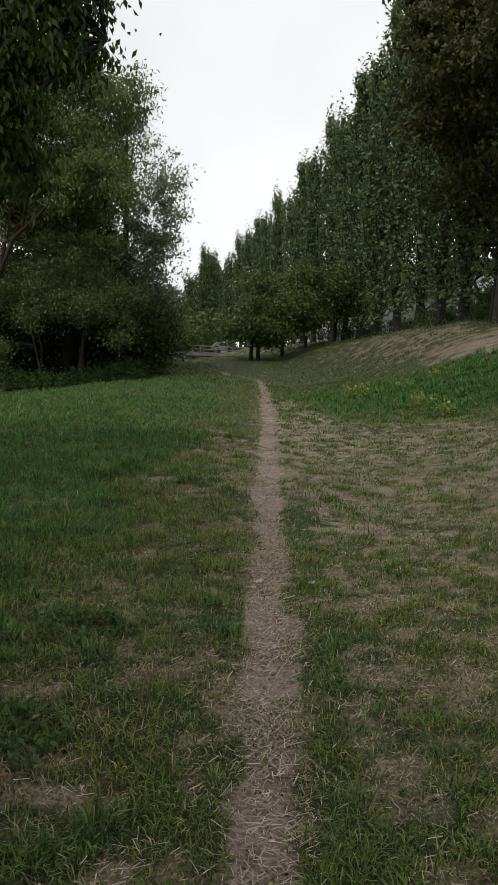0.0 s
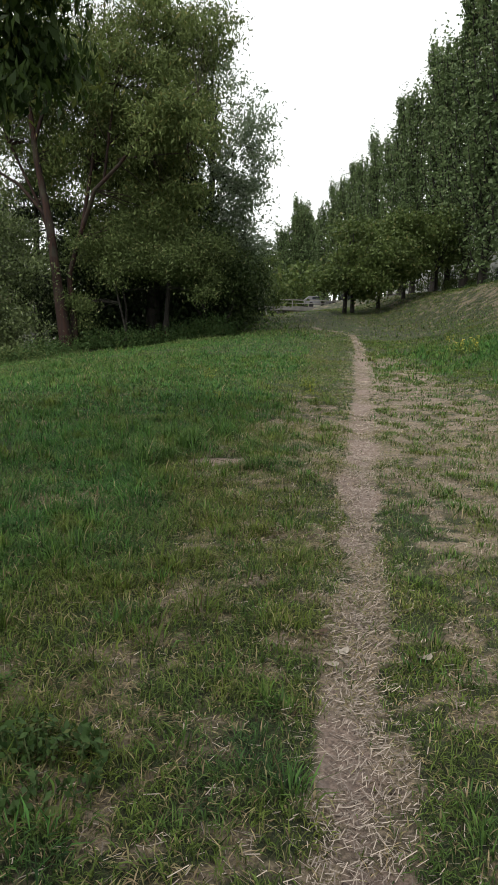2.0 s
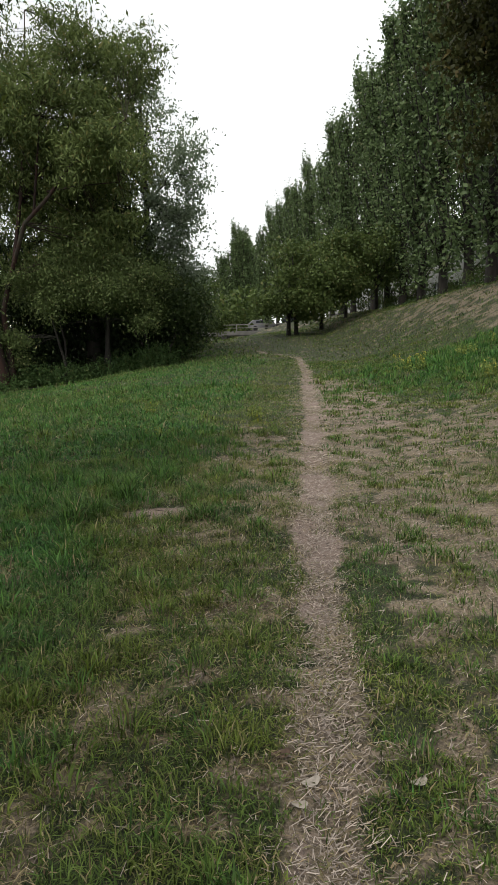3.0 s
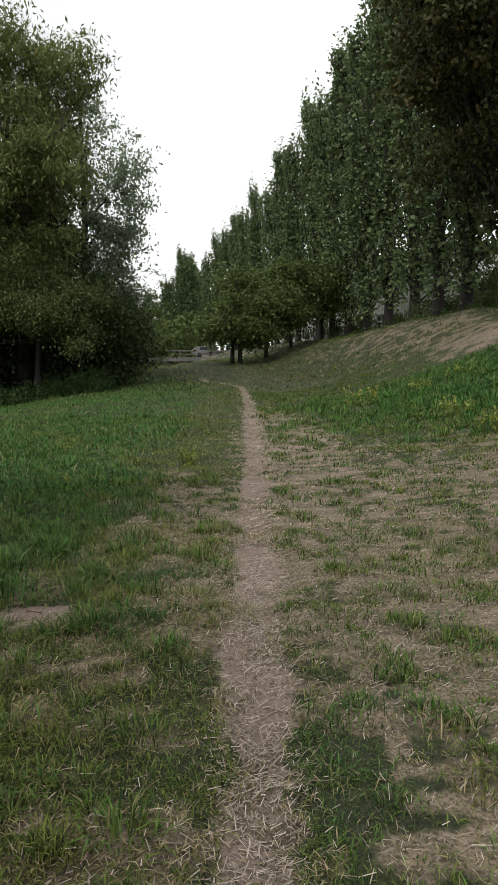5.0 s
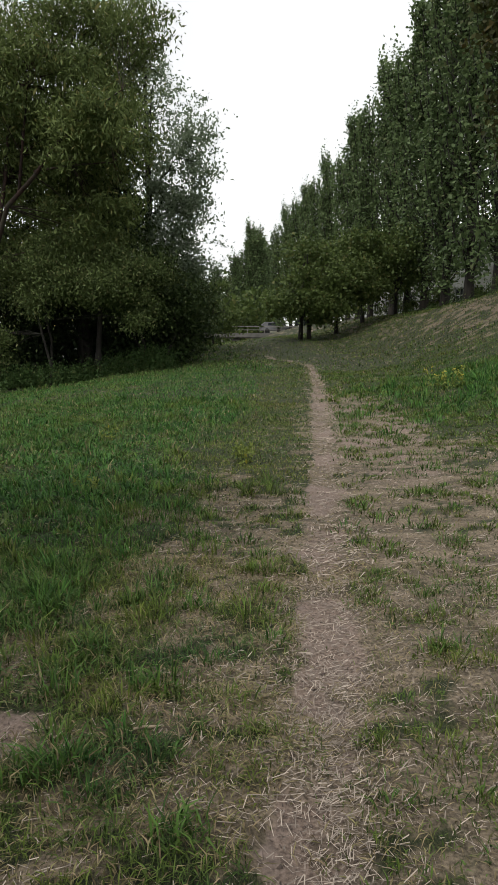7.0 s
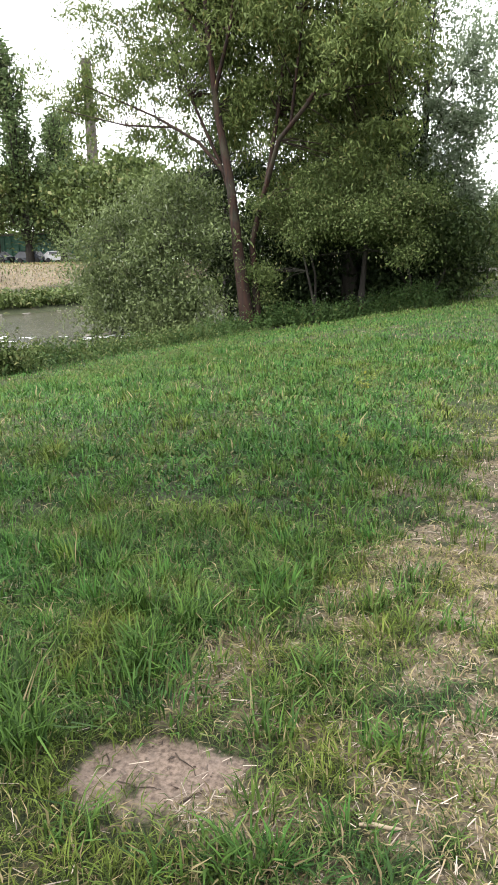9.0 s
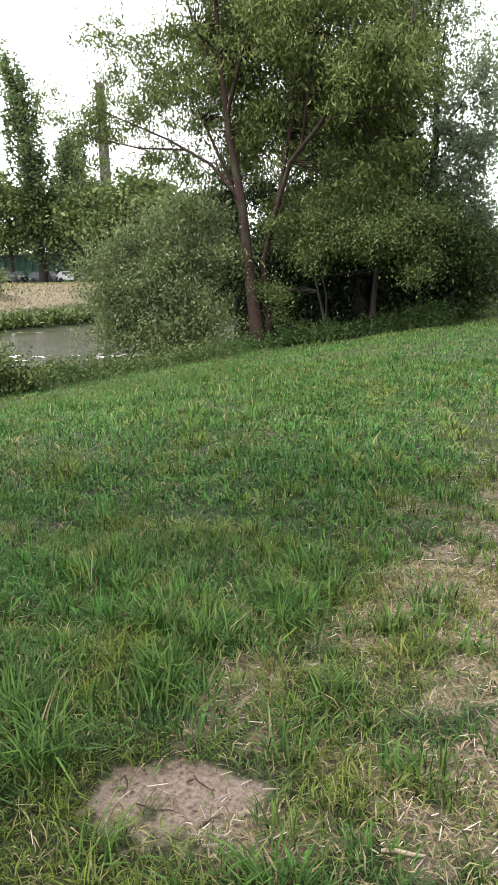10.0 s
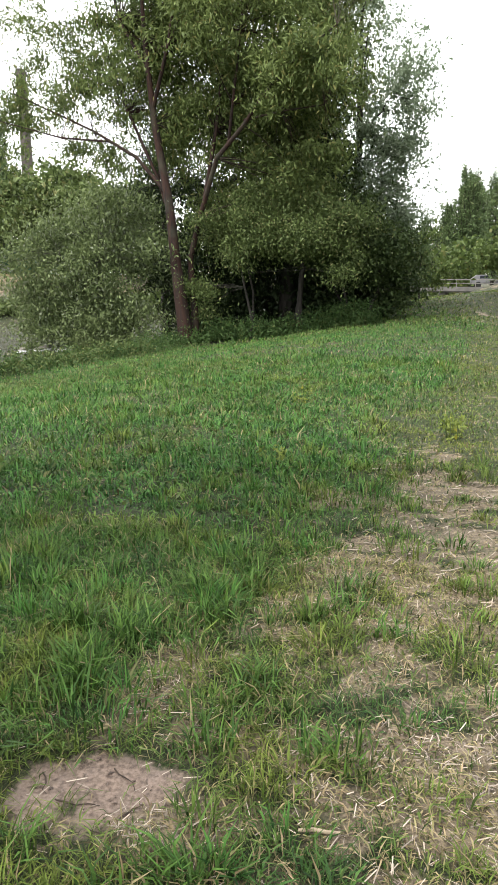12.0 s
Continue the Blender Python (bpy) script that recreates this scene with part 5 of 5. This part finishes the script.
for x, y, n, h in ((1.0, 7.01, 90, 0.11), (1.08, 6.62, 90, 0.11), (0.74, 6.67, 70, 0.1), (1.76, 9.43, 90, 0.12), (0.95, 8.6, 70, 0.1), (1.3, 8.1, 60, 0.1), (1.5, 7.3, 60, 0.1),
                   (1.37, 10.28, 70, 0.12), (0.8, 5.6, 50, 0.09), (1.2, 4.9, 60, 0.09), (0.7, 4.3, 50, 0.08), (-0.35, 5.2, 60, 0.1), (-0.5, 6.2, 70, 0.1), (-0.3, 4.2, 50, 0.09)):
    tuft(x, y, n, h, "short dark grass tuft on the worn ground", 0.15, 0.006, 0.13)

stick_path = np.array([[-0.055, -0.01, 0.008, 0.005], [-0.02, 0.004, 0.01, 0.0065], [0.02, 0.008, 0.01, 0.006], [0.055, 0.02, 0.008, 0.004]])
stick = new("stick", fast_mesh("stick", *tubes([stick_path], 7), plain_material("pale_dead_wood", (0.28, 0.22, 0.15), (0.42, 0.34, 0.24), 30, 0.85), smooth=True))
stick.location = (-0.28, 7.83, on_ground(-0.28, 7.83) + 0.01)
tagged(stick, "short pale dead stick lying in the grass", "stick")


TWIG = plain_material("dark_dead_twig", (0.035, 0.024, 0.018), (0.09, 0.066, 0.05), 40, 0.9)


def twig(x, y, length, turn):
    """A thin crooked dead twig lying on the soil."""
    reach = np.linspace(-0.5, 0.5, 5) * length
    bow = rng.normal(0, 0.06 * length, 5)
    c, s = math.cos(turn), math.sin(turn)
    px, py = reach * c - bow * s, reach * s + bow * c
    z = surface(x + px, y + py) - on_ground(x, y) + 0.004
    path = np.stack([px, py, z, np.linspace(0.0026, 0.0012, 5)], -1)
    t = new("twig", fast_mesh("twig", *tubes([path], 5), TWIG, smooth=True))
    t.location = (x, y, on_ground(x, y))
    tagged(t, "thin dark dead twig on the bare soil", "twig", "twigs on the soil")


for x, y, length, turn in ((-1.08, 7.95, 0.16, 0.5), (-0.9, 7.88, 0.12, -0.4), (-0.98, 7.74, 0.14, 0.2), (-0.82, 7.76, 0.09, 1.2), (-1.12, 7.78, 0.1, -0.9),
                           (-0.9, 8.05, 0.13, 0.1), (-1.02, 8.0, 0.08, 1.0), (-0.86, 7.66, 0.11, -0.2), (-0.6, 8.0, 0.13, 0.8), (-0.3, 8.3, 0.15, -0.5)):
    twig(x, y, length, turn)


def dead_leaf(x, y, size, turn, material, label):
    """A curled fallen leaf: a cupped oval with a raised rim and a short stalk."""
    n, rows = 12, 4
    co, faces = [(0, 0, 0.0)], []
    for r in range(1, rows + 1):
        for i in range(n):
            a = 2 * math.pi * i / n
            s = r / rows * (1 + 0.12 * math.sin(3 * a + turn))
            co.append((math.cos(a) * s * size, math.sin(a) * s * size * 0.6, size * (0.3 * s * s + 0.12 * math.sin(2 * a + turn) * s)))
    faces += [(0, 1 + i, 1 + (i + 1) % n) for i in range(n)]
    for r in range(rows - 1):
        faces += [(1 + r * n + i, 1 + (r + 1) * n + i, 1 + (r + 1) * n + (i + 1) % n, 1 + r * n + (i + 1) % n) for i in range(n)]
    me = bpy.data.meshes.new("dead_leaf")
    me.from_pydata(co, [], faces)
    me.materials.append(material)
    leaf = new("dead_leaf", me)
    leaf.matrix_world = pose(x, y, on_ground(x, y) + 0.014, 6, -5, math.degrees(turn))
    thick = leaf.modifiers.new("thick", "SOLIDIFY")
    thick.thickness = 0.001
    return tagged(leaf, label, "leaf", "fallen leaves")


LEAF_PALE = plain_material("pale_dead_leaf", (0.3, 0.26, 0.21), (0.46, 0.41, 0.34), 40, 0.8, 0, 0.3)
LEAF_RUST = plain_material("brown_dead_leaf", (0.07, 0.045, 0.03), (0.13, 0.08, 0.05), 40, 0.8, 0, 0.3)
dead_leaf(0.18, 4.44, 0.032, 0.4, LEAF_PALE, "pale curled dead leaf on the path")
dead_leaf(0.14, 4.34, 0.026, -0.3, LEAF_PALE, "pale curled dead leaf on the path")
dead_leaf(0.08, 4.56, 0.034, 0.1, LEAF_RUST, "dark brown dead leaf on the straw")
dead_leaf(0.53, 4.43, 0.028, 0.2, LEAF_PALE, "pale dead leaf in the trodden grass")


# ---- stones and white water at the riffle ----
def stone(x, y, z, size):
    bm = bmesh.new()
    bmesh.ops.create_icosphere(bm, subdivisions=2, radius=size)
    o = rng.uniform(0, 50, 3)
    for v in bm.verts:
        v.co *= 0.75 + 0.5 * noise.noise(v.co * 2.2 / size * 0.4 + Vector(o))
        v.co.z *= 0.55
    me = bpy.data.meshes.new("stone")
    bm.to_mesh(me)
    bm.free()
    me.materials.append(STONE)
    s = new("stone", me)
    s.location = (x, y, z)
    tagged(s, "grey wet stone in the shallow river", "stone", "river stones")


for _ in range(26):
    s = rng.random()
    stone(-18.2 + 4.0 * s + rng.normal(0, 0.3), 29.6 + 2.6 * s + rng.normal(0, 0.5), WATER_Z + 0.02, rng.uniform(0.12, 0.34))
for _ in range(18):
    s = rng.random()
    sy = 38 + 12 * s
    stone(float(bank_x(sy)) - 19.4 + rng.normal(0, 0.3), sy, WATER_Z - 0.02, rng.uniform(0.1, 0.24))
fx, fy = [], []
for _ in range(230):
    s = rng.random()
    fx.append(-17.6 + 5.0 * s + rng.normal(0, 0.35))
    fy.append(29.4 + 2.8 * s + rng.normal(0, 0.35))
for _ in range(34):
    s = rng.random()
    fx.append(-24 + 6 * s + rng.normal(0, 0.4))
    fy.append(27.5 + 1.2 * s + rng.normal(0, 0.5))
fx, fy = np.array(fx), np.array(fy)
n = len(fx)
hx, hy = rng.uniform(0.1, 0.35, n), rng.uniform(0.015, 0.05, n)
z = WATER_Z + 0.012 + 0.02 * rng.random(n)
ring = np.linspace(0, 2 * np.pi, 6, endpoint=False)
co = np.stack([fx[:, None] + hx[:, None] * np.cos(ring) * rng.uniform(0.7, 1.2, (n, 6)), fy[:, None] + hy[:, None] * np.sin(ring) * rng.uniform(0.7, 1.2, (n, 6)) + hx[:, None] * 0.3 * np.cos(ring),
               np.repeat(z[:, None], 6, 1) + rng.uniform(0, 0.05, (n, 6))], -1).reshape(-1, 3)
tagged(new("white_water", fast_mesh("white_water", co, np.arange(n * 6).reshape(n, 6), FOAM)), "white foam where the river runs over stones", "foam", kind="stuff")


# ---- broken trunk with a red-brown foot in the shade of the thicket ----
sx, sy = -7.6, 33.0
snag = thing("dead_tree", sx, sy, on_ground(sx, sy), "dark dead trunk with a red-brown rotten foot in the shade", "dead tree")
foot = np.array([[0, 0, -0.2, 0.36], [0, 0, 0.12, 0.3], [0.02, 0, 0.4, 0.22], [0.03, 0, 0.62, 0.19]])
child("foot", fast_mesh("foot", *tubes([foot], 11), bark_material("rotten_red_wood", (0.03, 0.013, 0.009), (0.1, 0.036, 0.022), 9), smooth=True), snag, "rotten red-brown wood")
upper = np.array([[0.03, 0, 0.58, 0.19], [0.05, 0.05, 1.2, 0.11], [0.2, 0.2, 3.8, 0.08], [0.4, 0.3, 5.4, 0.05]])
child("trunk", fast_mesh("trunk", *tubes([upper], 10), BARK_DARK, smooth=True), snag)
for a in (0.4, 2.3, 4.4):
    root = np.array([[0.2 * math.cos(a), 0.2 * math.sin(a), 0.12, 0.12], [0.5 * math.cos(a), 0.5 * math.sin(a), 0.0, 0.08], [0.8 * math.cos(a), 0.8 * math.sin(a), -0.12, 0.04]])
    child("root", fast_mesh("root", *tubes([root], 6), BARK_RED, smooth=True), snag)
